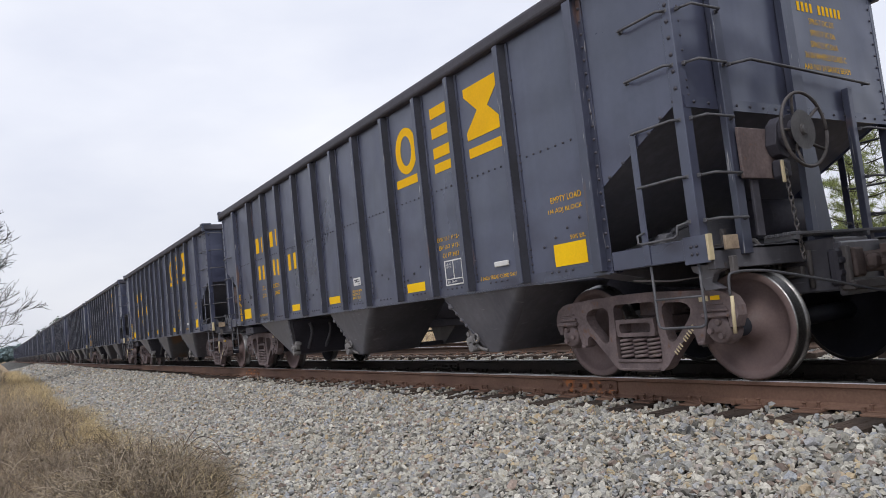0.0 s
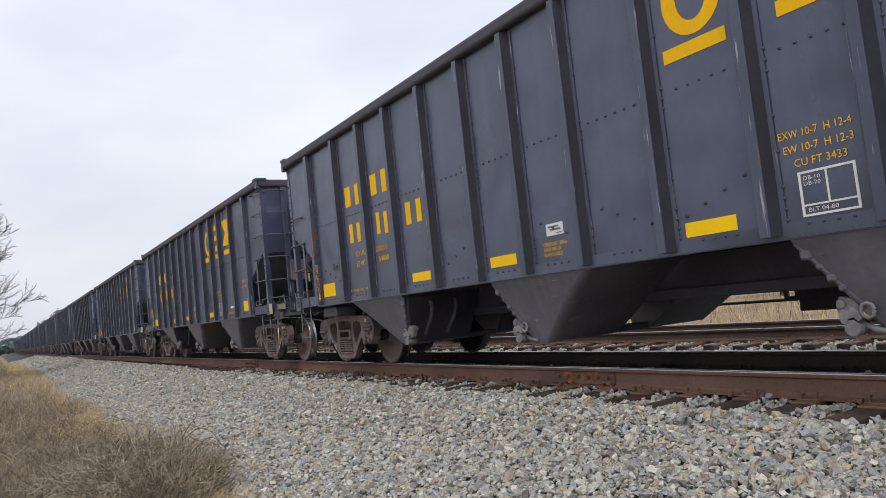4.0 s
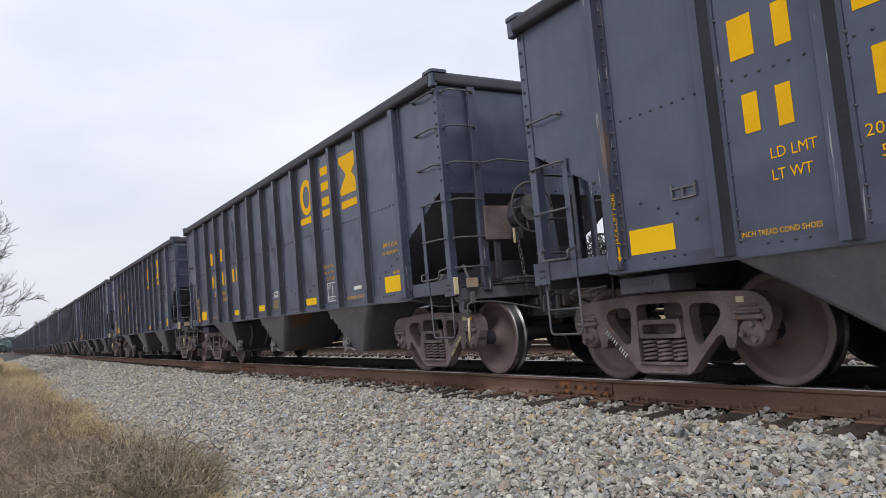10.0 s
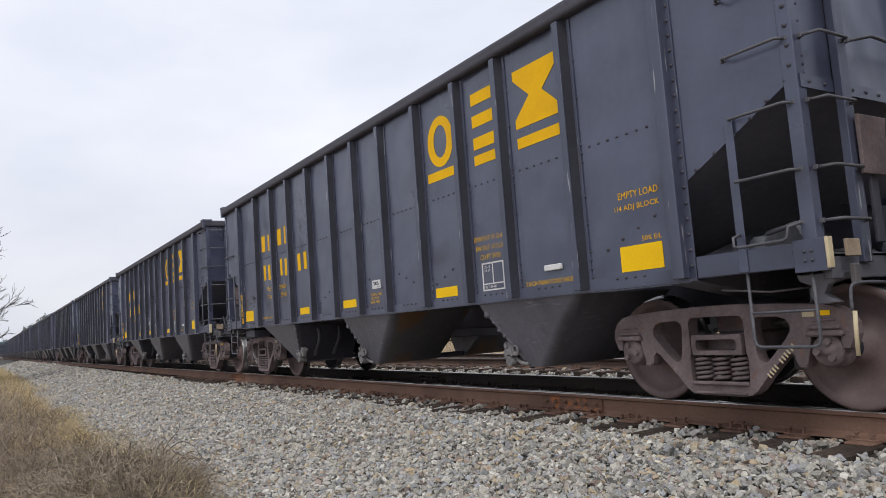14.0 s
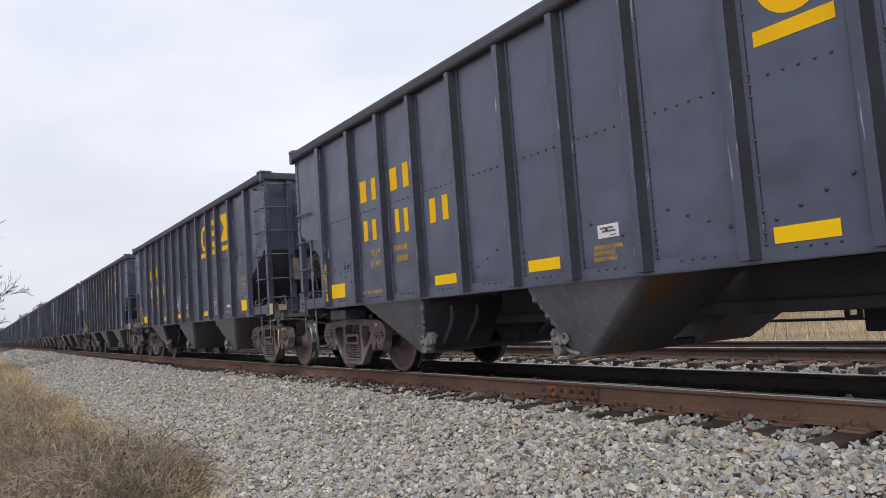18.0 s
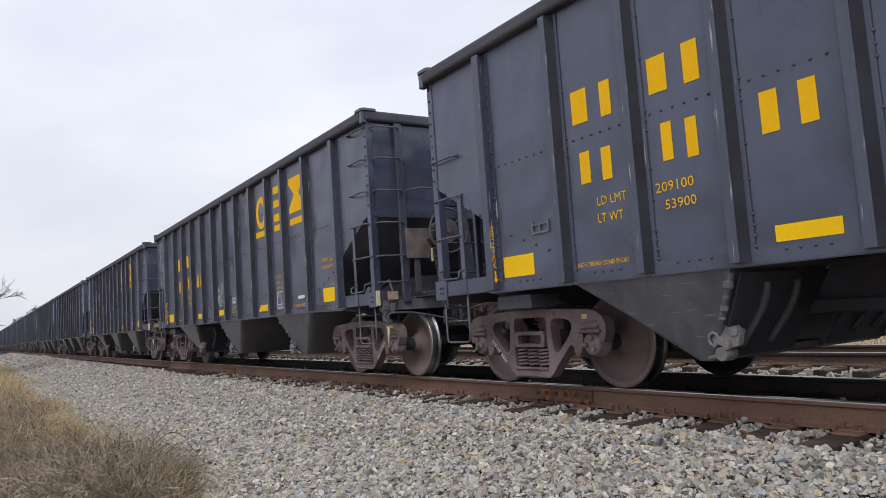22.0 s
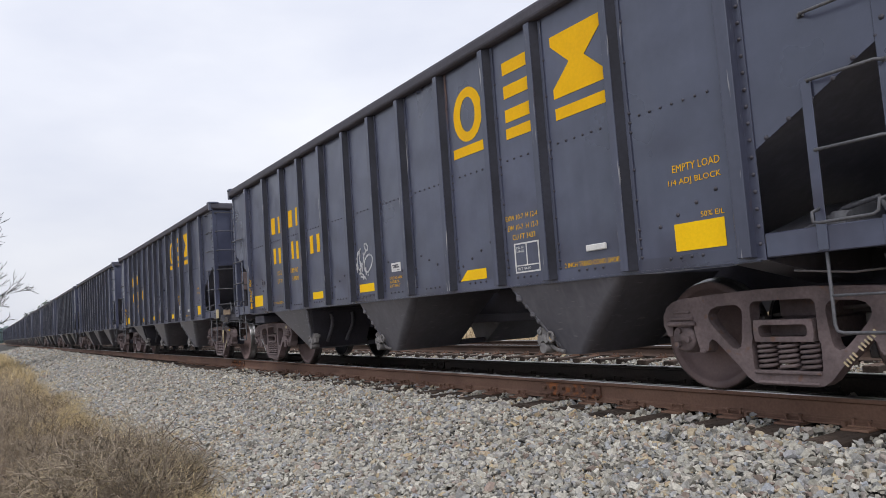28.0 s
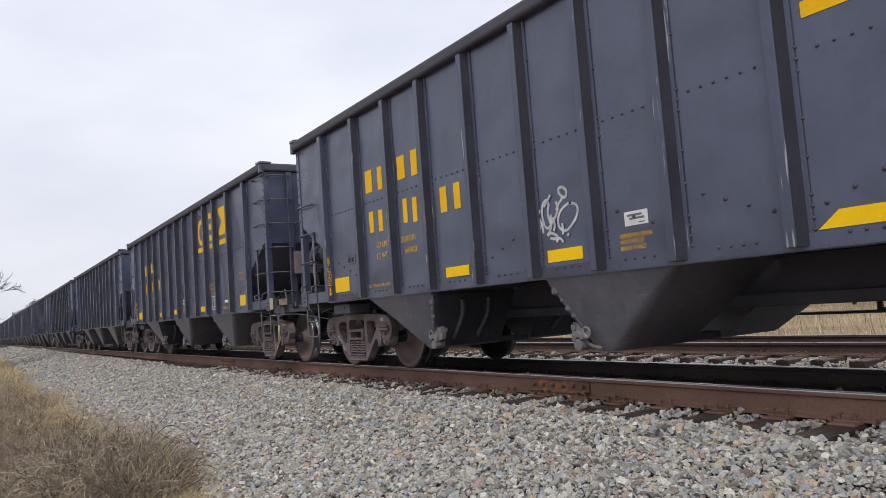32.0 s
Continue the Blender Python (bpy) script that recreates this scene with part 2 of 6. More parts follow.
JOINT_RUST = surface("patchy_joint_rust", (0.12, 0.068, 0.050), (0.18, 0.10, 0.07), (0.8, 0.95), scales=(3, 50), bump=0.3, rust=(0.34, 0.125, 0.045), rust_at=0.49)
# distance haze is mixed into this pale leaf colour
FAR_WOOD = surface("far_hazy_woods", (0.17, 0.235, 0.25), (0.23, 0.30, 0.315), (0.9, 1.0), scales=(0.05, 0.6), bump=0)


def stone_material():
    """Crushed granite: every stone takes its own grey, bluish or tan tone."""
    m = bpy.data.materials.new("granite_ballast")
    m.use_nodes = True
    n, ln = m.node_tree.nodes, m.node_tree.links
    bsdf = n["Principled BSDF"]
    geo, info, tc = n.new("ShaderNodeNewGeometry"), n.new("ShaderNodeObjectInfo"), n.new("ShaderNodeTexCoord")
    add = n.new("ShaderNodeMath"); add.operation = "ADD"
    fr = n.new("ShaderNodeMath"); fr.operation = "FRACT"
    ln.new(geo.outputs["Random Per Island"], add.inputs[0]); ln.new(info.outputs["Random"], add.inputs[1]); ln.new(add.outputs[0], fr.inputs[0])
    rp = n.new("ShaderNodeValToRGB")
    tones = [(0.0, (0.115, 0.11, 0.102)), (0.10, (0.32, 0.305, 0.265)), (0.24, (0.46, 0.44, 0.39)), (0.36, (0.24, 0.245, 0.252)), (0.48, (0.40, 0.385, 0.335)), (0.60, (0.60, 0.575, 0.515)), (0.70, (0.30, 0.262, 0.232)), (0.81, (0.345, 0.365, 0.395)),
             (0.90, (0.45, 0.36, 0.225)), (0.96, (0.36, 0.285, 0.245)), (1.0, (0.18, 0.145, 0.125))]
    rp.color_ramp.elements[0].position, rp.color_ramp.elements[0].color = tones[0][0], (*tones[0][1], 1)
    rp.color_ramp.elements[1].position, rp.color_ramp.elements[1].color = tones[-1][0], (*tones[-1][1], 1)
    for p, c in tones[1:-1]:
        e = rp.color_ramp.elements.new(p); e.color = (*c, 1)
    ln.new(fr.outputs[0], rp.inputs["Fac"])
    nz = n.new("ShaderNodeTexNoise"); nz.inputs["Scale"].default_value, nz.inputs["Detail"].default_value = 60.0, 5.0
    ln.new(tc.outputs["Object"], nz.inputs["Vector"])
    mr = n.new("ShaderNodeMapRange")
    mr.inputs["From Min"].default_value, mr.inputs["From Max"].default_value, mr.inputs["To Min"].default_value, mr.inputs["To Max"].default_value = 0.3, 0.7, 0.75, 1.2
    ln.new(nz.outputs["Fac"], mr.inputs["Value"])
    hv = n.new("ShaderNodeHueSaturation")
    ln.new(rp.outputs["Color"], hv.inputs["Color"]); ln.new(mr.outputs["Result"], hv.inputs["Value"])
    ln.new(hv.outputs["Color"], bsdf.inputs["Base Color"])
    bsdf.inputs["Roughness"].default_value = 0.88
    bsdf.inputs["Specular IOR Level"].default_value = 0.25
    bp = n.new("ShaderNodeBump"); bp.inputs["Strength"].default_value, bp.inputs["Distance"].default_value = 0.3, 0.004
    ln.new(nz.outputs["Fac"], bp.inputs["Height"]); ln.new(bp.outputs["Normal"], bsdf.inputs["Normal"])
    return m


STONE = stone_material()

TWIG_DARK = surface("dark_weed_stems", (0.075, 0.055, 0.043), (0.16, 0.12, 0.095), (0.8, 0.95), scales=(1.2, 8), bump=0, island=0.4)

VINE = surface("dead_vine_stems", (0.20, 0.162, 0.125), (0.41, 0.342, 0.265), (0.8, 0.95), scales=(1.4, 9), bump=0, island=0.55)
COUPLER_RUST = surface("brown_coupler_rust", (0.090, 0.070, 0.066), (0.175, 0.135, 0.126), (0.7, 0.9), scales=(4, 40), bump=0.3, grain=0.4)
# darker copy of the rail colour: the train's shade painted onto the far rail
RAIL_SHADED = surface("oil_blackened_rail", (0.028, 0.022, 0.019), (0.060, 0.046, 0.040), (0.6, 0.9), scales=(2, 45), bump=0.3)

RAIL_DULL = surface("dull_brown_rail", (0.070, 0.047, 0.039), (0.125, 0.086, 0.070), (0.75, 0.95), scales=(1.5, 45), bump=0.3, grain=0.5)
# dark tone for coal dust and for shade painted onto doors and underframe
COAL_SHADE = surface("coal_blackened_steel", (0.038, 0.037, 0.050), (0.076, 0.075, 0.096), (0.5, 0.8), scales=(2, 30), bump=0.2, grain=0.4)
DULL_ZINC = surface("dull_zinc_dish", (0.085, 0.084, 0.090), (0.17, 0.168, 0.176), (0.5, 0.7), scales=(8, 50), bump=0.1, grain=0.4)
BOARD = surface("weathered_card_board", (0.25, 0.19, 0.14), (0.38, 0.30, 0.22), (0.7, 0.9), scales=(9, 60), bump=0.2, grain=0.4)
# slope paint made lighter to stand in for glare over its dark underside
SLOPE_LIFTED = surface("dusty_slope_paint", (0.095, 0.100, 0.130), (0.165, 0.170, 0.205), (0.4, 0.6), scales=(1.2, 16), bump=0.06, streak=0.2, grain=0.35)
TIE_TOP = surface("rust_stained_tie_top", (0.10, 0.064, 0.048), (0.21, 0.148, 0.115), (0.8, 0.95), scales=(4, 35), bump=0.5, bump_size=0.01)

# ---- mesh helpers ----
class Shape:
    """Vertices and faces gathered from simple solids, linked as one mesh."""
    def __init__(self):
        self.v, self.f, self.smooth = [], [], []

    def add(self, verts, faces, smooth=False):
        k = len(self.v)
        self.v.extend(verts)
        self.f.extend(tuple(i + k for i in fc) for fc in faces)
        self.smooth.extend([smooth] * len(faces))
        return self

    def box(self, x0, x1, y0, y1, z0, z1, ch=0.0):
        if ch <= 0:
            vs = [(x, y, z) for x in (x0, x1) for y in (y0, y1) for z in (z0, z1)]
            return self.add(vs, [(0, 1, 3, 2), (4, 6, 7, 5), (0, 4, 5, 1), (2, 3, 7, 6), (0, 2, 6, 4), (1, 5, 7, 3)])
        lo, hi = (x0, y0, z0), (x1, y1, z1)
        ids, vs, fs = {}, [], []
        for cx in (0, 1):
            for cy in (0, 1):
                for cz in (0, 1):
                    c = (cx, cy, cz)
                    for a in range(3):
                        p = [(lo[k] + ch) if c[k] == 0 else (hi[k] - ch) for k in range(3)]
                        p[a] = lo[a] if c[a] == 0 else hi[a]
                        ids[(c, a)] = len(vs)
                        vs.append(tuple(p))
        for a in range(3):
            b, d = (a + 1) % 3, (a + 2) % 3
            for s in (0, 1):
                def at(u, w):
                    c = [0, 0, 0]; c[a], c[b], c[d] = s, u, w
                    return tuple(c)
                loop = [ids[(at(*q), a)] for q in ((0, 0), (1, 0), (1, 1), (0, 1))]
                fs.append(tuple(loop if s else loop[::-1]))
            for u in (0, 1):
                for w in (0, 1):
                    c0, c1 = [0, 0, 0], [0, 0, 0]
                    c0[a], c1[a] = 0, 1
                    c0[b] = c1[b] = u
                    c0[d] = c1[d] = w
                    q = (ids[(tuple(c0), b)], ids[(tuple(c1), b)], ids[(tuple(c1), d)], ids[(tuple(c0), d)])
                    fs.append(q if (u + w) % 2 == 0 else q[::-1])
        for cx in (0, 1):
            for cy in (0, 1):
                for cz in (0, 1):
                    c = (cx, cy, cz)
                    q = (ids[(c, 0)], ids[(c, 1)], ids[(c, 2)])
                    fs.append(q if (cx + cy + cz) % 2 else q[::-1])
        return self.add(vs, fs)

    def prism(self, poly, axis, a0, a1):
        """A convex or simple polygon, given in the two other axes in order, drawn out along an axis."""
        def place(p, a):
            return {"x": (a, p[0], p[1]), "y": (p[0], a, p[1]), "z": (p[0], p[1], a)}[axis]
        n = len(poly)
        vs = [place(p, a0) for p in poly] + [place(p, a1) for p in poly]
        fs = [tuple(range(n))[::-1], tuple(range(n, 2 * n))] + [(i, (i + 1) % n, n + (i + 1) % n, n + i) for i in range(n)]
        return self.add(vs, fs)

    def cyl(self, p0, p1, r, n=10, r1=None, smooth=True):
        return self.tube([p0, p1], r, n, r1, smooth)

    def tube(self, pts, r, n=8, r1=None, smooth=True):
        pts = [Vector(p) for p in pts]
        k, vs, fs, up = len(pts), [], [], None
        for i, p in enumerate(pts):
            d = (pts[min(i + 1, k - 1)] - pts[max(i - 1, 0)]).normalized()
            if up is None:
                up = d.orthogonal().normalized()
            up = (up - d * up.dot(d)).normalized()
            side = d.cross(up)
            rr = r if r1 is None else r + (r1 - r) * i / (k - 1)
            for j in range(n):
                a = 2 * math.pi * j / n
                vs.append(tuple(p + (up * math.cos(a) + side * math.sin(a)) * rr))
        for i in range(k - 1):
            for j in range(n):
                a, b = i * n + j, i * n + (j + 1) % n
                fs.append((a, b, b + n, a + n))
        self.add(vs, fs, smooth)
        m = len(self.v) - len(vs)
        self.f.append(tuple(m + j for j in range(n))[::-1]); self.smooth.append(False)
        self.f.append(tuple(m + (k - 1) * n + j for j in range(n))); self.smooth.append(False)
        return self

    def lathe(self, prof, c, n=28, smooth=True):
        """A profile of (radius, y) turned about the y axis through c."""
        vs, fs, k = [], [], len(prof)
        for r, y in prof:
            for j in range(n):
                a = 2 * math.pi * j / n
                vs.append((c[0] + r * math.cos(a), c[1] + y, c[2] + r * math.sin(a)))
        for i in range(k - 1):
            for j in range(n):
                a, b = i * n + j, i * n + (j + 1) % n
                fs.append((a, a + n, b + n, b))
        return self.add(vs, fs, smooth)

    def rivet(self, x, y, z, axis, s, r=0.016, h=0.013):
        """A round rivet head standing out along an axis, to the side s."""
        vs, n = [], 6
        for rr, hh in ((r, 0.0), (r * 0.72, h * 0.75)):
            for j in range(n):
                a = 2 * math.pi * j / n
                u, w = rr * math.cos(a), rr * math.sin(a)
                vs.append((x + u, y + s * hh, z + w) if axis == "y" else (x + s * hh, y + u, z + w))
        vs.append((x, y + s * h, z) if axis == "y" else (x + s * h, y, z))
        fs = [(j, (j + 1) % n, n + (j + 1) % n, n + j) for j in range(n)] + [(n + j, n + (j + 1) % n, 2 * n) for j in range(n)]
        return self.add(vs, fs, True)

    def plate(self, outer, holes, y0, y1):
        """A flat plate in x and z, with holes through it, between y0 and y1."""
        bm = bmesh.new()
        loops = []
        for ring in [outer] + holes:
            vs = [bm.verts.new((p[0], 0, p[1])) for p in ring]
            loops.append(vs)
            for i in range(len(vs)):
                bm.edges.new((vs[i], vs[(i + 1) % len(vs)]))
        bmesh.ops.triangle_fill(bm, use_beauty=True, use_dissolve=False, edges=bm.edges[:])
        bm.verts.index_update()
        flat = [(v.co.x, v.co.z) for v in bm.verts]
        tris = [tuple(v.index for v in fc.verts) for fc in bm.faces]
        rings = [[v.index for v in lp] for lp in loops]
        bm.free()
        n = len(flat)
        vs = [(x, y0, z) for x, z in flat] + [(x, y1, z) for x, z in flat]
        fs = [t for t in tris] + [tuple(i + n for i in t)[::-1] for t in tris]
        for ring in rings:
            for i in range(len(ring)):
                a, b = ring[i], ring[(i + 1) % len(ring)]
                fs.append((a, b, b + n, a + n))
        return self.add(vs, fs)

    def mesh(self, name, mat, bevel=0.0):
        me = bpy.data.meshes.new(name)
        me.from_pydata(self.v, [], self.f)
        me.polygons.foreach_set("use_smooth", self.smooth)
        bm = bmesh.new()
        bm.from_mesh(me)
        bmesh.ops.recalc_face_normals(bm, faces=bm.faces[:])
        if bevel:
            bmesh.ops.remove_doubles(bm, verts=bm.verts[:], dist=0.0005)
            sharp = [e for e in bm.edges if e.is_manifold and e.calc_face_angle(0) > 0.6]
            bmesh.ops.bevel(bm, geom=sharp, offset=bevel, segments=2, affect="EDGES", profile=0.5, clamp_overlap=True)
        bm.to_mesh(me)
        bm.free()
        me.materials.append(mat)
        return me


def part(name, shape, mat, parent, label="", bevel=0.0, kind=""):
    """Links a shape (or a ready mesh) as one mesh object under its thing."""
    me = shape.mesh(name, mat, bevel) if isinstance(shape, Shape) else shape
    ob = new(name, me)
    ob.parent = parent
    return tagged(ob, label, kind=kind)


def thing(name, label, category, group="", kind="", at=None):
    ob = new(name)
    ob.empty_display_size = 0.2
    if at is not None:
        ob.matrix_basis = at
    return tagged(ob, label, category, group, kind)


def solid(name, shape, mat, label, category="", group="", kind="", bevel=0.0):
    return tagged(new(name, shape.mesh(name, mat, bevel)), label, category, group, kind)


def arc(cx, cz, r, a0, a1, n):
    return [(cx + r * math.cos(radians(a0 + (a1 - a0) * i / n)), cz + r * math.sin(radians(a0 + (a1 - a0) * i / n))) for i in range(n + 1)]


def rounded(x0, x1, z0, z1, r, n=3):
    return arc(x1 - r, z1 - r, r, 0, 90, n) + arc(x0 + r, z1 - r, r, 90, 180, n) + arc(x0 + r, z0 + r, r, 180, 270, n) + arc(x1 - r, z0 + r, r, 270, 360, n)


def smooth_line(pts, k):
    """A smooth curve through the given points."""
    out, n = [], len(pts) - 1
    for i in range(n):
        p0, p1, p2, p3 = (Vector(pts[max(0, min(n, i + q))]) for q in (-1, 0, 1, 2))
        for j in range(k):
            u = j / k
            out.append(tuple(0.5 * ((2 * p1) + (p2 - p0) * u + (2 * p0 - 5 * p1 + 4 * p2 - p3) * u * u + (3 * p1 - p0 - 3 * p2 + p3) * u ** 3)))
    return out + [tuple(pts[-1])]

# ---- ground, ballast and track ----
GAUGE = 1.51
TRACK2, TRACK2_Z = 5.72, -0.133
FAR_LIFT = -0.012


def bed_height(y):
    """The ballast bed across the line: two tracks with a shallow trough between, a shoulder down to the camera's side."""
    pts = [(-3.9, -0.80), (-3.3, -0.69), (-2.2, -0.53), (-1.4, -0.37), (-0.80, -0.240), (0.0, -0.232), (1.51, -0.232), (2.0, -0.25), (2.7, -0.40), (4.0, -0.54), (4.75, -0.54), (5.05, -0.445), (5.6, -0.405),
           (7.9, -0.365), (8.5, -0.43), (9.4, -0.66)]
    for (a, za), (b, zb) in zip(pts, pts[1:]):
        if y <= b:
            k = max(0.0, (y - a) / (b - a))
            return za + (zb - za) * k
    return pts[-1][1]


def ground_height(x, y):
    if y < -3.0:
        z = -0.78 - 0.02 * min(8.0, -3.0 - y)
        return z + 0.05 * noise.noise((x * 0.5, y * 0.5, 3.1)) if y > -40 else z
    if y < 9.2:
        return -0.90
    return -0.62 + 0.03 * noise.noise((x * 0.3, y * 0.3, 1.7)) + 0.012 * min(60.0, y - 9.2)


def sheet(name, xs, ys, height, mat):
    vs = [(x, y, height(x, y)) for x in xs for y in ys]
    m = len(ys)
    fs = [(i * m + j, (i + 1) * m + j, (i + 1) * m + j + 1, i * m + j + 1) for i in range(len(xs) - 1) for j in range(m - 1)]
    me = bpy.data.meshes.new(name)
    me.from_pydata(vs, [], fs)
    me.polygons.foreach_set("use_smooth", [True] * len(fs))
    me.materials.append(mat)
    return new(name, me)


gx = [-2500, -1200, -600, -350, -200, -130, -90] + [-70 + 1.0 * i for i in range(91)] + [40, 80, 200, 600, 2500]
gy = [-2500, -900, -300, -120, -60, -35, -22] + [-16 + 0.75 * i for i in range(18)] + [-3.0, -2.0, 6.0, 9.1, 9.3] + [10 + 1.5 * i for i in range(14)] + [45, 80, 160, 400, 1000, 2500]
ground = tagged(sheet("ground", gx, gy, ground_height, SOIL), "dry brown winter turf beside the railway", "ground", kind="structure")

bx = [-420, -300, -220, -160, -120, -90, -70, -55] + [-45 + 0.4 * i for i in range(136)] + [12, 20, 40, 80]
by = [-3.9, -3.6, -3.3, -3.0, -2.7, -2.4, -2.1, -1.8, -1.5, -1.2, -1.0, -0.80, -0.4, 0.0, 0.5, 1.0, 1.51, 2.2, 2.6, 3.0, 3.4, 3.8, 4.4, 4.95, 5.15, 5.6, 6.2, 7.0, 7.9, 8.2, 8.5, 9.0, 9.4]
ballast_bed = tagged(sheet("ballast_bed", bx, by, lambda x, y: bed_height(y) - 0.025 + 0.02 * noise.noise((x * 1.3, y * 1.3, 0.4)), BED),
                     "crushed granite ballast bed under both tracks, darkened as shade between stones", "ballast", kind="structure")

def rail(y, z, name, label, mat=RAIL_RUST):
    """A rail in two parts: the rusty web and foot, and the bright head that the wheels polish."""
    ob = thing(name, label, "rail", kind="structure")
    body = Shape()
    pts = [(y + a, z + b) for a, b in [(-0.070, -0.200), (0.070, -0.200), (0.070, -0.189), (0.022, -0.172), (0.009, -0.155), (0.009, -0.052), (0.018, -0.044),
                                       (0.036, -0.038), (0.037, -0.010), (-0.037, -0.010), (-0.036, -0.038), (-0.018, -0.044), (-0.009, -0.052), (-0.009, -0.155), (-0.022, -0.172), (-0.070, -0.189)]]
    body.prism(pts, "x", -420, 80)
    part("web_and_foot", body, mat, ob)
    head = Shape()
    head.prism([(y - 0.0365, z - 0.0098), (y + 0.0365, z - 0.0098), (y + 0.034, z - 0.003), (y + 0.024, z), (y - 0.024, z), (y - 0.034, z - 0.003)], "x", -420, 80)
    part("running_head", head, RAIL_HEAD, ob, "polished steel running surface")
    return ob


near_rail = rail(0.0, 0.0, "rail_1", "rust-brown steel rail with a polished head")
far_rail = rail(GAUGE, FAR_LIFT, "rail_2", "steel rail darkened for the train's shade, with a bright head", RAIL_SHADED)
rail(TRACK2, TRACK2_Z, "rail_3", "dull dark-brown rail of the empty second track", RAIL_DULL)
rail(TRACK2 + GAUGE, TRACK2_Z, "rail_4", "dull dark-brown rail of the empty second track", RAIL_DULL)

# ---- the hopper car: x along the train, y across it, z up from the rail tops ----
CAR_PITCH = 14.809
STAKES = (-4.464, -3.544, -2.692, -1.774, -0.87, -0.03, 0.80, 1.75, 2.66, 3.44, 4.43)
SIDE, CHORD = 1.512, 1.605


def text_shape(words, x0, z0, width, height, y, mat_depth=0.003):
    """Lettering of the built-in font, fitted into a width and height on a plane of constant y, facing the near side."""
    cu = bpy.data.curves.new("lettering", "FONT")
    cu.body = words
    cu.resolution_u = 2
    ob = bpy.data.objects.new("lettering", cu)
    scene.collection.objects.link(ob)
    me = bpy.data.meshes.new_from_object(ob)
    co = [v.co.copy() for v in me.vertices]
    faces = [tuple(p.vertices) for p in me.polygons]
    bpy.data.objects.remove(ob)
    lo_x, hi_x = min(c.x for c in co), max(c.x for c in co)
    lo_y, hi_y = min(c.y for c in co), max(c.y for c in co)
    sx, sz = width / (hi_x - lo_x), height / (hi_y - lo_y)
    s = Shape()
    s.add([(x0 + (c.x - lo_x) * sx, y, z0 + (c.y - lo_y) * sz) for c in co], faces)
    return s


def ring_shape(cx, cz, rx, rz, wall, y, n=28):
    s = Shape()
    vs = []
    for k in (1.0, 0.0):
        for j in range(n):
            a = 2 * math.pi * j / n
            vs.append((cx + (rx - wall * (1 - k)) * math.cos(a), y, cz + (rz - wall * (1 - k) * 0.8) * math.sin(a)))
    s.add(vs, [(j, (j + 1) % n, n + (j + 1) % n, n + j) for j in range(n)])
    return s


def flat(x0, x1, z0, z1, y, depth=0.003):
    return Shape().box(x0, x1, y - depth, y, z0, z1)


def side_frame_mesh():
    """One cast truck side frame about x = 0, its outer face towards -y."""
    half = [(0.20, 0.112), (0.265, 0.122), (0.32, 0.158), (0.40, 0.25), (0.58, 0.43), (0.615, 0.445), (0.645, 0.42), (0.66, 0.355), (0.735, 0.355), (0.765, 0.46), (0.785, 0.575), (0.985, 0.575), (1.0, 0.47), (1.045, 0.47),
            (1.085, 0.56), (1.08, 0.64), (1.04, 0.71), (0.97, 0.755), (0.88, 0.775), (0.55, 0.795), (0.2, 0.812)]
    outer = half + [(-x, z) for x, z in half[::-1]]
    tri = [(0.325, 0.63), (0.332, 0.672), (0.362, 0.70), (0.40, 0.707), (0.54, 0.70), (0.60, 0.68), (0.632, 0.64), (0.628, 0.598), (0.59, 0.54), (0.46, 0.405), (0.43, 0.378), (0.395, 0.37), (0.362, 0.39), (0.348, 0.43)]
    window = arc(0.205, 0.675, 0.05, 0, 90, 4) + arc(-0.205, 0.675, 0.05, 90, 180, 4) + [(-0.255, 0.445), (-0.268, 0.41)] + arc(-0.215, 0.245, 0.05, 180, 270, 4) + arc(0.215, 0.245, 0.05, 270, 360, 4) + [(0.268, 0.41), (0.255, 0.445)]
    holes = [window, tri, [(-x, z) for x, z in tri[::-1]]]
    s = Shape()
    s.plate(outer, holes, -1.175, -1.055)
    # hoods over the bearings, stiffening ribs and lugs
    for q in (-1, 1):
        s.box(*sorted((q * 0.77, q * 1.0)), -1.20, -1.06, 0.60, 0.63, 0.008)
        s.box(*sorted((q * 0.80, q * 0.97)), -1.19, -1.06, 0.655, 0.672, 0.006)
        s.box(*sorted((q * 0.675, q * 0.735)), -1.19, -1.06, 0.335, 0.365, 0.006)
    return s.mesh("side_frame", CAST, bevel=0.016)


def coil_mesh(r, h, turns, wire):
    pts = []
    n = int(turns * 10)
    for i in range(n + 1):
        a = 2 * math.pi * i / 10
        pts.append((r * math.cos(a), r * math.sin(a), h * i / n))
    return Shape().tube(pts, wire, 5).mesh("spring", CAST)


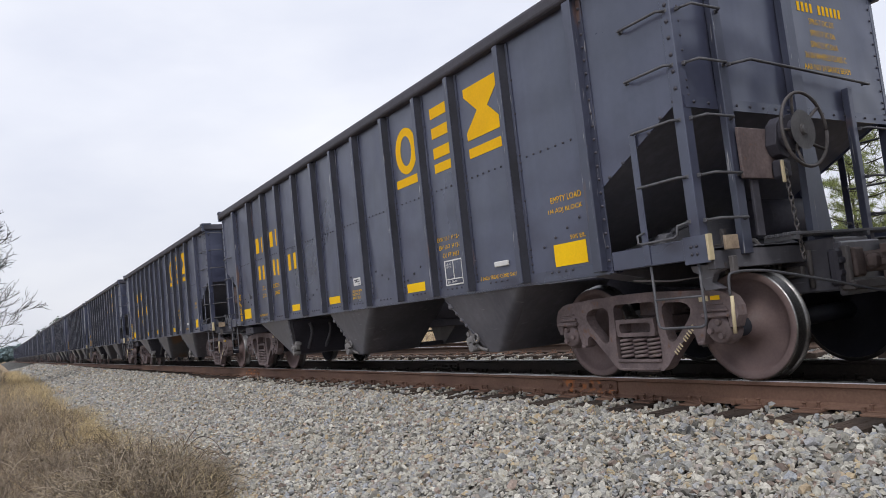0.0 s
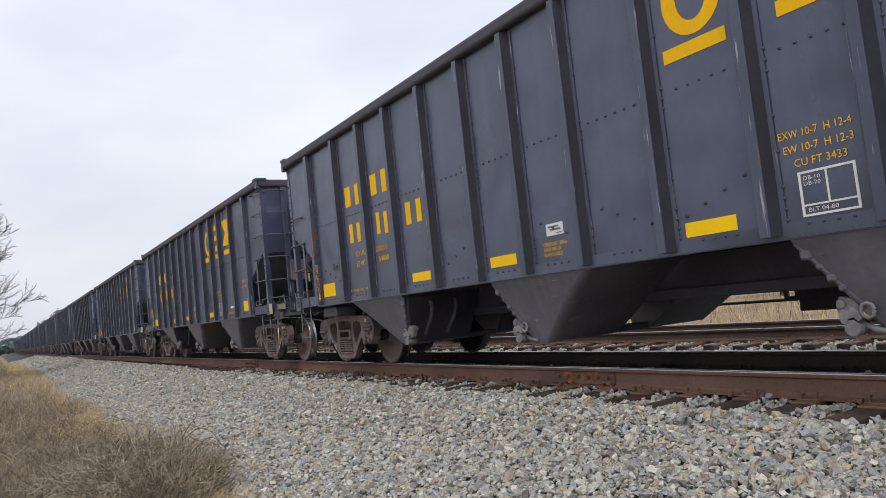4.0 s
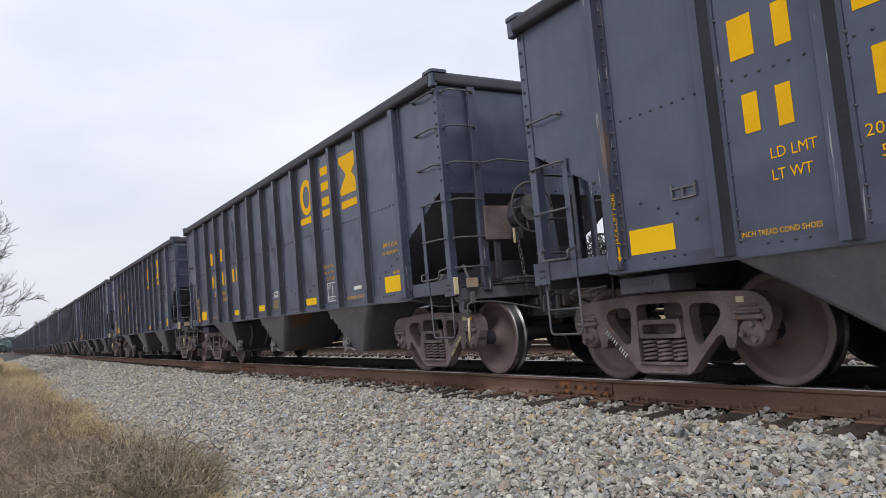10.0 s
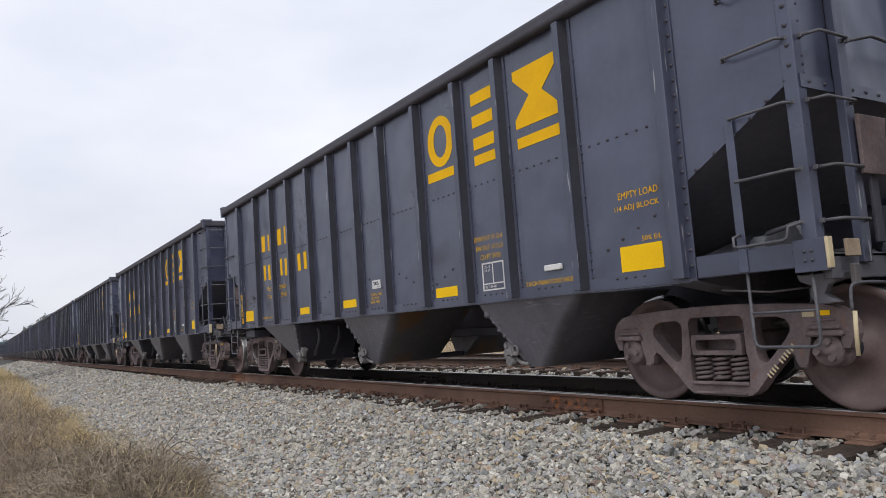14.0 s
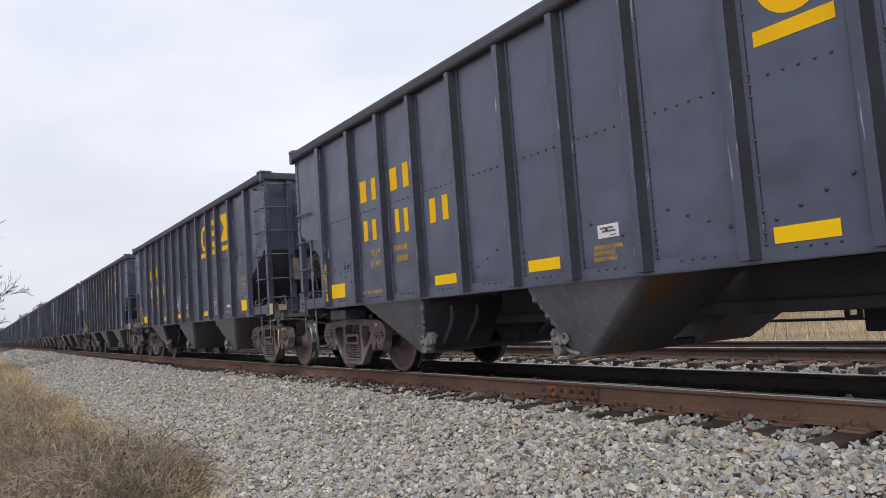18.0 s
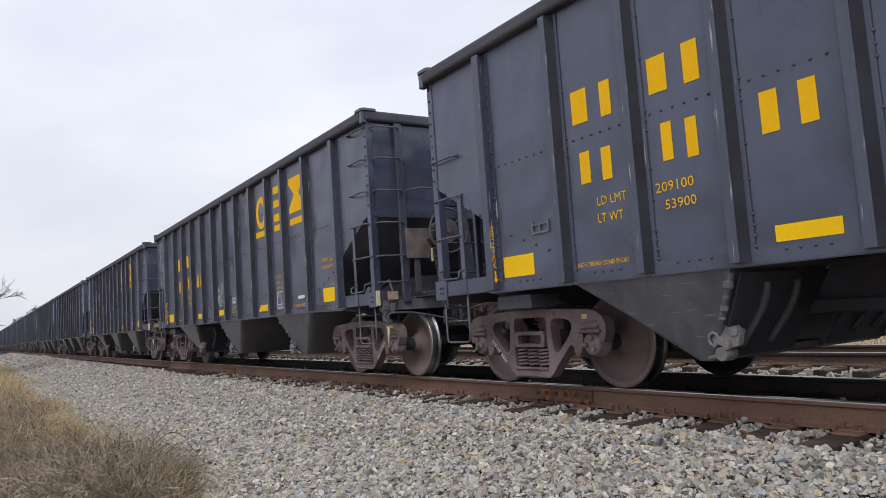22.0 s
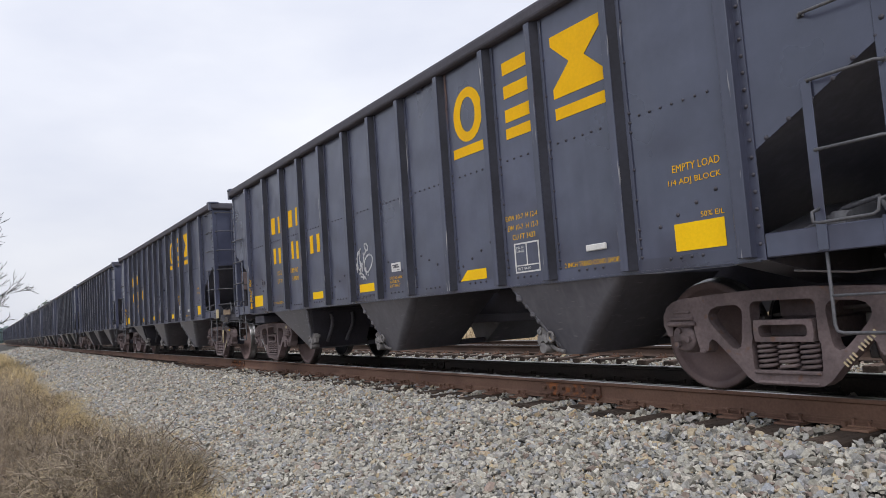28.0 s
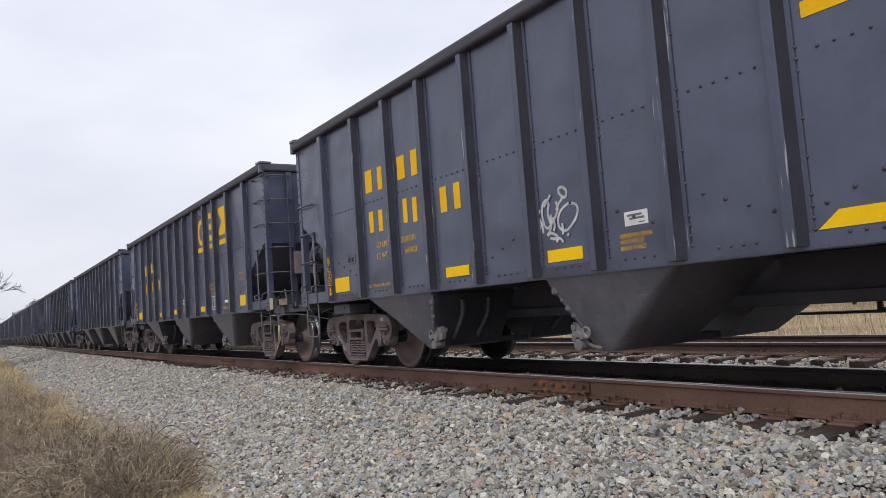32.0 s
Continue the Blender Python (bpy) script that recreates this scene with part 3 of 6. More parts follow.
def wheel_meshes():
    plate = [(0.0, -0.115), (0.075, -0.115), (0.085, -0.105), (0.105, -0.09), (0.125, -0.045), (0.17, -0.008), (0.25, 0.008), (0.33, -0.004), (0.368, -0.022), (0.384, -0.060), (0.395, -0.068), (0.435, -0.072), (0.4445, -0.068)]
    back = [(0.4445, 0.069), (0.40, 0.068), (0.385, 0.045), (0.28, 0.03), (0.13, 0.03), (0.1, 0.06), (0.0, 0.06)]
    tread = [(0.4445, -0.069), (0.452, -0.064), (0.4565, -0.055), (0.4575, 0.02), (0.464, 0.036), (0.4815, 0.046), (0.4825, 0.058), (0.474, 0.068), (0.4445, 0.0695)]
    return (Shape().lathe(plate, (0, 0, 0), 40).mesh("wheel", WHEEL), Shape().lathe(back, (0, 0, 0), 40).mesh("wheel_back", SHADE_STEEL), Shape().lathe(tread, (0, 0, 0), 64).mesh("wheel_tread", TREAD))


WHEEL_MESH, WHEEL_BACK, TREAD_MESH = wheel_meshes()
SIDE_FRAME, COIL = side_frame_mesh(), coil_mesh(0.070, 0.198, 5.5, 0.0145)


def end_x(e, x):
    """Where a fitting stands along the car: the rear overhang is a little longer, its ladder further out."""
    if e > 0:
        return x + float(np.interp(x, (5.6, 5.96, 6.12, 6.4), (0.0, 0.03, 0.03, -0.015)) if x < 6.8 else 0.0)
    return -x + float(np.interp(x, (4.5, 5.4, 5.6, 5.9, 5.96, 6.13, 6.40, 6.75, 6.9), (0.0, -0.06, -0.075, -0.09, -0.125, -0.125, -0.06, -0.045, 0.0)))


def add_trucks(car, full):
    """Two trucks: side frames with springs and bearings, bolsters, and four wheelsets. Returns the wheelsets with their places."""
    sets = []
    cap = Shape().lathe([(0.0, -0.098), (0.03, -0.098), (0.036, -0.085), (0.090, -0.082), (0.108, -0.072), (0.114, -0.055), (0.114, -0.02), (0.128, -0.012), (0.130, 0.06)], (0, 0, 0), 22)
    for k in range(3):
        a = radians(90 + 120 * k)
        cap.cyl((0.065 * math.cos(a), -0.115, 0.065 * math.sin(a)), (0.065 * math.cos(a), -0.07, 0.065 * math.sin(a)), 0.024, 8, smooth=False)
    cap_me = cap.mesh("bearing_cap", CAST)
    adapter_me = Shape().box(-0.135, 0.135, -0.105, 0.08, 0.095, 0.135, 0.012).box(-0.13, 0.13, -0.06, 0.06, 0.15, 0.2, 0.01).mesh("bearing_adapter", CAST)
    for tx in (5.46, -5.515):
        for s in (-1, 1):
            fr = part("side_frame", SIDE_FRAME, None, car, "brown dusty cast-steel truck side frame")
            fr.matrix_basis = pose(tx, 0, 0, 0, 0, 0 if s < 0 else 180)
            if full or s < 0:
                for dx in (-0.168, 0.0, 0.168):
                    sp = part("spring", COIL, None, fr)
                    sp.matrix_basis = pose(dx, -1.115, 0.222, 0, 0, 40 * dx)
            for dx in (-0.889, 0.889):
                c = part("bearing_cap", cap_me, None, fr)
                c.matrix_basis = pose(dx, -1.10, 0.457, 0, 23 * dx, 0)
                if full:
                    ad = part("bearing_adapter", adapter_me, None, fr)
                    ad.matrix_basis = pose(dx, -1.11, 0.457)
            if full:
                seat = Shape().box(-0.258, 0.258, -1.195, -1.05, 0.193, 0.222, 0.008)
                part("spring_seat", seat, CAST, fr)
                lip = Shape().box(-0.235, 0.235, -1.195, -1.06, 0.119, 0.143, 0.01)
                part("frame_flange", lip, CAST, fr)
        bol = Shape()
        mouth = [(tx + a, b) for a, b in rounded(-0.19, 0.185, 0.462, 0.548, 0.028)]
        bol.plate([(tx - 0.225, 0.427), (tx + 0.225, 0.427), (tx + 0.235, 0.50), (tx + 0.228, 0.585), (tx - 0.228, 0.585), (tx - 0.235, 0.50)], [mouth], -1.19, -1.04)
        bol.box(tx - 0.215, tx + 0.215, -1.039, 1.19, 0.43, 0.58, 0.008)
        bol.box(tx - 0.2, tx + 0.2, -0.9, 0.9, 0.581, 0.80, 0.02)
        part("truck_bolster", bol, CAST, car)
        if full:
            beam = Shape()
            for q in (-0.36, 0.36):
                beam.box(tx + q - 0.03, tx + q + 0.03, -0.78, 0.78, 0.38, 0.46, 0.01)
                for s in (-1, 1):
                    beam.box(tx + q * 1.18 - 0.035, tx + q * 1.18 + 0.035, s * 0.755 - 0.05, s * 0.755 + 0.05, 0.28, 0.60, 0.01)
            part("brake_beam", beam, CAST_DARK, car)
        for dx in (-0.889, 0.889):
            ax = part("wheelset", Shape().cyl((0, -1.02, 0), (0, 1.02, 0), 0.082, 14), SHADE_STEEL, car, "greasy steel axle, darkened for shade, with two wheels")
            for s in (-1, 1):
                for me in (WHEEL_MESH, WHEEL_BACK, TREAD_MESH):
                    w = part(me.name, me, None, ax, "brown wheel plate" if me is WHEEL_MESH else "greasy inner wheel face, darkened for shade" if me is WHEEL_BACK else "bright polished wheel tread")
                    w.matrix_basis = pose(0, s * 0.755, 0, 0, 0, 0 if s < 0 else 180)
            ax.matrix_basis = pose(tx + dx, 0, 0.457)
            sets.append((ax, tx + dx))
    return sets


def add_body(car, full, rusty=False):
    # side sheets with the corners cut along the slope sheet
    for s in (-1, 1):
        y0, y1 = sorted((s * SIDE, s * (SIDE - 0.010)))
        outline = [(-5.645, 1.0), (5.57, 1.0), (5.57, 1.74), (6.57, 2.29), (6.57, 3.53), (-6.63, 3.53), (-6.63, 2.29), (-5.645, 1.74)]
        part("side_sheet", Shape().prism(outline, "y", y0, y1), PAINT, car)
        # top chord: a rounded box tube
        c0, c1 = sorted((s * CHORD, s * (CHORD - 0.13)))
        part("top_chord", Shape().prism(rounded(c0, c1, 3.505, 3.655, 0.04), "x", -6.605, 6.545), COAL_SHADE, car)
        # lower side sill, an angle with its foot turned in
        o0, o1 = sorted((s * (SIDE + 0.001), s * (SIDE + 0.012)))
        f0, f1 = sorted((s * (SIDE + 0.012), s * (SIDE - 0.10)))
        part("side_sill", Shape().box(-5.698, 5.623, o0, o1, 1.022, 1.112).box(-5.698, 5.623, f0, f1, 1.008, 1.021), PAINT, car)
        # stakes
        for x in STAKES:
            yi, yo = s * (SIDE + 0.0115), s * (CHORD - 0.012)
            st = Shape().box(x - 0.085, x - 0.004, *sorted((yo, s * (CHORD - 0.024))), 1.03, 3.50, 0.003)
            st.prism([(x - 0.083, s * (CHORD - 0.0245)), (x - 0.072, s * (CHORD - 0.0245)), (x - 0.088, yi), (x - 0.099, yi)], "z", 1.031, 3.50)
            st.box(x - 0.13, x + 0.085, *sorted((s * (SIDE + 0.001), s * (SIDE + 0.011))), 1.03, 3.50)
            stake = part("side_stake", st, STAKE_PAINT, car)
            # the web's dark tone stands in for the shade beside the stake
            part("stake_web", Shape().prism([(x - 0.017, s * (CHORD - 0.0245)), (x - 0.005, s * (CHORD - 0.0245)), (x + 0.048, yi), (x + 0.036, yi)], "z", 1.032, 3.50), SHADE_STEEL, stake, "raked web of the stake, darkened for its shade")
        # the wide corner stakes over the trucks
        for x in (-5.58, 5.50):
            a, b = sorted((s * (SIDE + 0.002), s * (CHORD - 0.012)))
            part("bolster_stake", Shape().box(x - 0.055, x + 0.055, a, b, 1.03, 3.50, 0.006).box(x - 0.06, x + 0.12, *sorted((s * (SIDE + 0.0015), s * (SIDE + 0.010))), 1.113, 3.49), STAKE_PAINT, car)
        # extended sill beyond the corner
        for e in (-1, 1):
            x0, x1 = sorted((end_x(e, 5.625), end_x(e, 6.64)))
            a, b = sorted((s * (SIDE + 0.012), s * (SIDE - 0.07)))
            ext = Shape().box(x0, x1, a, b, 1.02, 1.185, 0.006)
            bx0, bx1 = sorted((end_x(e, 6.42), end_x(e, 6.66)))
            a2, b2 = sorted((s * (SIDE + 0.024), s * (SIDE + 0.0125)))
            ext.box(bx0, bx1, a2, b2, 0.985, 1.20, 0.004)
            part("end_sill_extension", ext, PAINT, car)
    # ends
    for e in (-1, 1):
        x0, x1 = sorted((end_x(e, 6.575), end_x(e, 6.585)))
        part("end_sheet", Shape().box(x0, x1, -1.50, 1.50, 2.22, 3.53), PAINT, car)
        c0, c1 = sorted((end_x(e, 6.655), end_x(e, 6.55)))
        part("end_chord", Shape().prism([(p, q) for p, q in rounded(c0, c1, 3.505, 3.655, 0.04)], "y", -1.56, 1.56), COAL_SHADE, car)
        for s in (-1, 1):
            part("corner_cap", Shape().prism(rounded(*sorted((end_x(e, 6.665), end_x(e, 6.42))), *sorted((s * 1.612, s * 1.37)), 0.05), "z", 3.640, 3.675).box(*sorted((end_x(e, 6.55), end_x(e, 6.64))), *sorted((s * 1.52, s * 1.60)), 3.47, 3.64, 0.01), PAINT, car)
        # end stakes
        for y in ((-1.06, -0.07, 0.74) if e > 0 else (-0.91, -0.07, 1.06)):
            w = 0.038 if y > 0.5 or e * y > 0.5 else 0.055 if y < -0.5 else 0.075
            x2, x3 = sorted((end_x(e, 6.599), end_x(e, 6.66)))
            if abs(y) > 0.5:
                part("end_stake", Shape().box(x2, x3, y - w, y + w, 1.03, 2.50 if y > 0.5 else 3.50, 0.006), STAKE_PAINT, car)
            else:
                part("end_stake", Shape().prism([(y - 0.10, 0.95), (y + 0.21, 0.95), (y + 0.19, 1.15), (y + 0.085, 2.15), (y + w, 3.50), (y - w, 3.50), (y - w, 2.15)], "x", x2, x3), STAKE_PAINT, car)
        # angle along the foot of the end sheet
        x2, x3 = sorted((end_x(e, 6.587), end_x(e, 6.598)))
        part("end_sheet_angle", Shape().box(x2, x3, -1.50, 1.50, 2.20, 2.29), PAINT, car)
        # slope sheet down to the outer hopper
        sl = [(end_x(e, 6.57), 2.312), (end_x(e, 6.57), 2.335), (end_x(e, 4.42), 1.117), (end_x(e, 4.42), 1.094)]
        part("slope_sheet", Shape().prism(sl, "y", -1.485, 1.485), SLOPE_LIFTED, car, "grey slope sheet, lightened against its deep shade")
        # cross bearer over the truck, end sill beam and draft gear housing
        part("body_bolster", Shape().prism([(-1.49, 1.0), (-1.49, 1.10), (-0.25, 1.45), (0.25, 1.45), (1.49, 1.10), (1.49, 1.0), (0.5, 0.83), (-0.5, 0.83)], "x", end_x(e, 5.48) - 0.14, end_x(e, 5.48) + 0.14), PAINT_UNDER, car)
        if e < 0:
            for q in (-1, 1):
                part("bolster_end", Shape().box(-5.66, -5.12, *sorted((q * 1.46, q * 1.12)), 0.82, 0.965, 0.012).box(-5.50, -5.28, *sorted((q * 1.468, q * 1.461)), 0.90, 0.92), COAL_SHADE, car)
        # plate given the lighter paint so that it bounces light upwards
        part("shear_plate", Shape().box(*sorted((end_x(e, 5.62), end_x(e, 6.62))), -1.42, 1.42, 1.075, 1.09).box(*sorted((end_x(e, 6.55), end_x(e, 6.62))), -1.44, 1.44, 0.93, 1.10, 0.006), PAINT_UNDER, car)
        part("draft_pocket", Shape().box(*sorted((end_x(e, 6.2), end_x(e, 6.86))), -0.26, 0.26, 0.66, 1.10, 0.015).box(*sorted((end_x(e, 6.86), end_x(e, 6.93))), -0.30, 0.30, 0.62, 1.06, 0.015), PAINT_UNDER, car)
    part("centre_sill", Shape().box(-6.3, 6.3, -0.19, 0.19, 0.72, 1.05, 0.01).box(-4.3, 4.3, -0.275, 0.275, 0.62, 0.73, 0.01), COAL_SHADE, car)
    # ridged floor between the hoppers
    for x0, x1 in ((-2.84, -0.80), (0.74, 2.72)):
        xm = 0.5 * (x0 + x1)
        part("ridge_sheet", Shape().prism([(x0, 1.004), (x0, 1.02), (xm, 1.78), (x1, 1.02), (x1, 1.004), (xm, 1.76)], "y", -1.498, 1.498), PAINT_UNDER, car)
    # three hoppers, narrowing downwards, with doors on one side
    for xt0, xt1, xb0, xb1, door in ((-4.48, -2.84, -3.44, -3.24, 1), (-0.80, 0.74, -0.46, -0.24, -1), (2.72, 4.28, 3.16, 3.42, -1)):
        for side in (-1, 1):
            s = Shape()
            rings = []
            for x0, x1, yy, z, r in ((xt0, xt1, 1.495, 1.006, 0.07), (0.6 * xt0 + 0.4 * xb0, 0.6 * xt1 + 0.4 * xb1, 1.385, 0.73, 0.11), (xb0, xb1, 1.22, 0.315, 0.08)):
                # the door side is square, the slope side is rolled round
                far, near = (x0, x1) if door > 0 else (x1, x0)
                k = 1 if far > near else -1
                c = far - k * r
                turn = [(c + k * r * math.sin(a), -yy + r - r * math.cos(a)) for a in [math.pi / 2 * j / 6 for j in range(7)]]
                ring = [(near, -yy)] + turn + [(far, -0.25), (near, -0.25)]
                rings.append([(x, -side * q, z) for x, q in ring])
            n = len(rings[0])
            for j0, j1, smooth in ((0, 1, False), (1, n - 3, True)):
                s.add([p for ring in rings for p in ring], [(i * n + j, i * n + j + 1, (i + 1) * n + j + 1, (i + 1) * n + j) for i in range(2) for j in range(j0, j1)], smooth)
            part("chute_slope", Shape().add([p for ring in rings for p in ring[n - 3:n - 1]], [(0, 1, 3, 2), (2, 3, 5, 4)]), RUSTY_UNDER if rusty and abs(xb0) < 1 else PAINT_UNDER, car)
            s.add([p for ring in rings for p in (ring[-2], ring[-1], ring[0])], [(0, 1, 4, 3), (3, 4, 7, 6), (1, 2, 5, 4), (4, 5, 8, 7)])
            s.add(rings[2], [tuple(range(n))])
            part("hopper", s, PAINT_UNDER, car, "dusty black sloping discharge hopper, lightened against shade")
        part("chute_spreader", Shape().box(xb0 + 0.01, xb1 - 0.01, -0.249, 0.249, 0.318, 0.385, 0.008), COAL_SHADE, car)
        if full:
            xd = xt1 if door > 0 else xt0
            xe = xb1 if door > 0 else xb0
            for y, yb, s in ((-1.47, -1.22, -1), (1.47, 1.22, 1)):
                pts = [(xd + (xe - xd) * q - door * 0.01, y + (yb - y) * q, 1.0 - 0.66 * q) for q in (0.03, 0.3, 0.6, 0.97)]
                edge = Shape().tube(pts, 0.026, 6)
                for q, h in ((0.16, 0.042), (0.30, 0.026), (0.42, 0.034), (0.53, 0.028)):
                    xq, yq, zq = xd + (xe - xd) * q - door * 0.005, y + (yb - y) * q, 1.0 - 0.66 * q
                    edge.box(xq - h, xq + h, *sorted((yq - s * 0.01, yq + s * 0.035)), zq - h, zq + h * 0.8, 0.015)
                for j in range(5):
                    q = 0.12 + 0.13 * j
                    edge.rivet(xd + (xe - xd) * q - door * 0.05, y + (yb - y) * q + s * 0.004, 1.0 - 0.66 * q, "y", s, 0.016)
                part("door_frame", edge, PAINT_UNDER, car)
                yl = yb + s * 0.05
                xl, zl, k = xd + (xe - xd) * 0.62, 0.50, -door
                # forged hook plate, eye, pawl and the round boss under it
                hook = [(-0.13, 0.02), (-0.10, 0.09), (-0.03, 0.075), (0.02, 0.11), (0.09, 0.06), (0.12, -0.02), (0.08, -0.05), (0.03, 0.0), (-0.03, -0.02), (-0.05, -0.08), (-0.11, -0.06)]
                lt = Shape().prism([(xl + k * u, zl + w) for u, w in hook], "y", *sorted((yl - s * 0.03, yl + s * 0.035)))
                lt.prism([(xl + k * u * 0.6 - 0.02, zl + w * 0.6 - 0.05) for u, w in hook], "y", *sorted((yl + s * 0.036, yl + s * 0.075)))
                lt.tube([(xl + k * (0.085 + 0.045 * math.cos(j * 0.7854)), yl + s * 0.05, zl - 0.01 + 0.05 * math.sin(j * 0.7854)) for j in range(9)], 0.014, 6)
                lt.cyl((xl - 0.02, yl - 0.07, zl - 0.12), (xl - 0.02, yl + 0.07, zl - 0.12), 0.055, 12).cyl((xl - k * 0.09, yl - 0.05, zl + 0.04), (xl - k * 0.09, yl + 0.06, zl + 0.04), 0.032, 10)
                lt.tube([(xl + k * 0.02, yl, zl - 0.10), (xl + k * 0.10, yl - s * 0.01, zl - 0.14), (xl + k * 0.20, yl - s * 0.02, zl - 0.16)], 0.022, 6)
                part("door_latch", lt, LATCH, car, "worn grey cast door latch", bevel=0.008)
            # pressed ribs on the door
            for yr in (-1.1, -0.7, 0.7, 1.1):
                rib = [(xd + (xe - xd) * q + door * (0.02 + 0.03 * math.sin(math.pi * q)), yr * (1 - 0.14 * q) + 0.05 * math.sin(5.0 * q), 0.97 - 0.63 * q) for q in (0.1, 0.25, 0.4, 0.55, 0.7, 0.85)]
                part("door_rib", Shape().tube(rib, 0.03, 7), PAINT_UNDER, car)
            for y0, y1 in ((-1.40, -0.26), (0.26, 1.40)):
                b0, b1 = y0 * (0.86 if y0 < -1 else 1), y1 * (0.86 if y1 > 1 else 1)
                part("discharge_door", Shape().add([(xd + door * q, a, z) if z > 0.9 else (xe + door * (q + 0.012), a, z) for q in (0, 0.02) for a, z in ((y0, 0.97), (y1, 0.97), (b1, 0.34), (b0, 0.34))],
                     [(0, 1, 2, 3), (7, 6, 5, 4), (0, 4, 5, 1), (1, 5, 6, 2), (2, 6, 7, 3), (3, 7, 4, 0)]), COAL_SHADE, car, "discharge door darkened for coal and shade")


def add_rivets(car):
    for s in (-1, 1):
        r = Shape()
        y, ys = s * (SIDE + 0.001), s * (SIDE + 0.0125)
        for x in STAKES:
            for dx in (-0.085, 0.085):
                for z in [1.13 + 0.075 * i for i in range(4)] + [2.16, 2.24, 2.32]:
                    r.rivet(x + dx, y, z, "y", s)
            for z in (1.6, 1.85, 2.75, 3.1):
                r.rivet(x + 0.085, y, z, "y", s, 0.015)
        for x in (-5.58, 5.5):
            for dx in (0.09,):
                for i in range(20):
                    r.rivet(x + dx, ys, 1.12 + 0.12 * i, "y", s)
        # seam between the upper and lower sheets
        for i in range(99):
            x = -5.39 + 0.11 * i
            if min(abs(x - q) for q in (-5.58, *STAKES, 5.5)) > 0.13:
                r.rivet(x, y, 2.28, "y", s, 0.013)
        # short rows along the foot of each bay
        for x0, x1 in zip((-5.58, *STAKES), (*STAKES, 5.5)):
            for q in (-0.15, -0.05, 0.05, 0.15):
                r.rivet(0.5 * (x0 + x1) + q, ys, 1.092, "y", s, 0.014)
        # oblique rows over the inner ridges
        for xc, dirn in ((-5.0, 1), (-1.3, -1), (1.3, 1), (2.2, -1), (5.0, -1), (0.45, 1)):
            for i in range(4):
                r.rivet(xc + dirn * (-0.27 + 0.18 * i), y, (1.56 if abs(xc) > 4 else 1.50) - 0.07 * i, "y", s, 0.018)
        for e in (-1, 1):
            for i in range(6):
                r.rivet(end_x(e, 5.70 + 0.16 * i), y, 1.83 + 0.087 * i, "y", s, 0.019, 0.014)
            for i in range(9):
                r.rivet(end_x(e, 6.545), s * (SIDE + 0.0135), 2.36 + 0.135 * i, "y", s, 0.019, 0.014)
            for dx, dz in ((0.0, 0.0), (0.05, 0.0), (0.0, 0.06), (0.05, 0.06)):
                r.rivet(end_x(e, 6.50 + dx), s * (SIDE + 0.025), 1.06 + dz, "y", s, 0.014)
        # heads toned dark for coal dust and for the shade under each
        part("side_rivets", r, COAL_SHADE, car, kind="stuff")
    for e in (-1, 1):
        r = Shape()
        for i in range(17):
            r.rivet(end_x(e, 6.599), -1.40 + 0.175 * i, 2.245, "x", e, 0.014)
        for s in (-1, 1):
            for i in range(20):
                r.rivet(end_x(e, 6.586), s * 1.44, 2.3 + 0.12 * i if i < 10 else 2.36, "x", e, 0.013)
        # same dark tone here: coal dust plus painted shade
        part("end_rivets", r, COAL_SHADE, car, kind="stuff")


def grab(pts, r=0.0115):
    """A bent grab iron with flattened, bolted feet."""
    s = Shape().tube(pts, r, 7)
    for p in (pts[0], pts[-1]):
        s.box(p[0] - 0.022, p[0] + 0.022, p[1] - 0.012, p[1] + 0.012, p[2] - 0.016, p[2] + 0.016, 0.004)
    return s


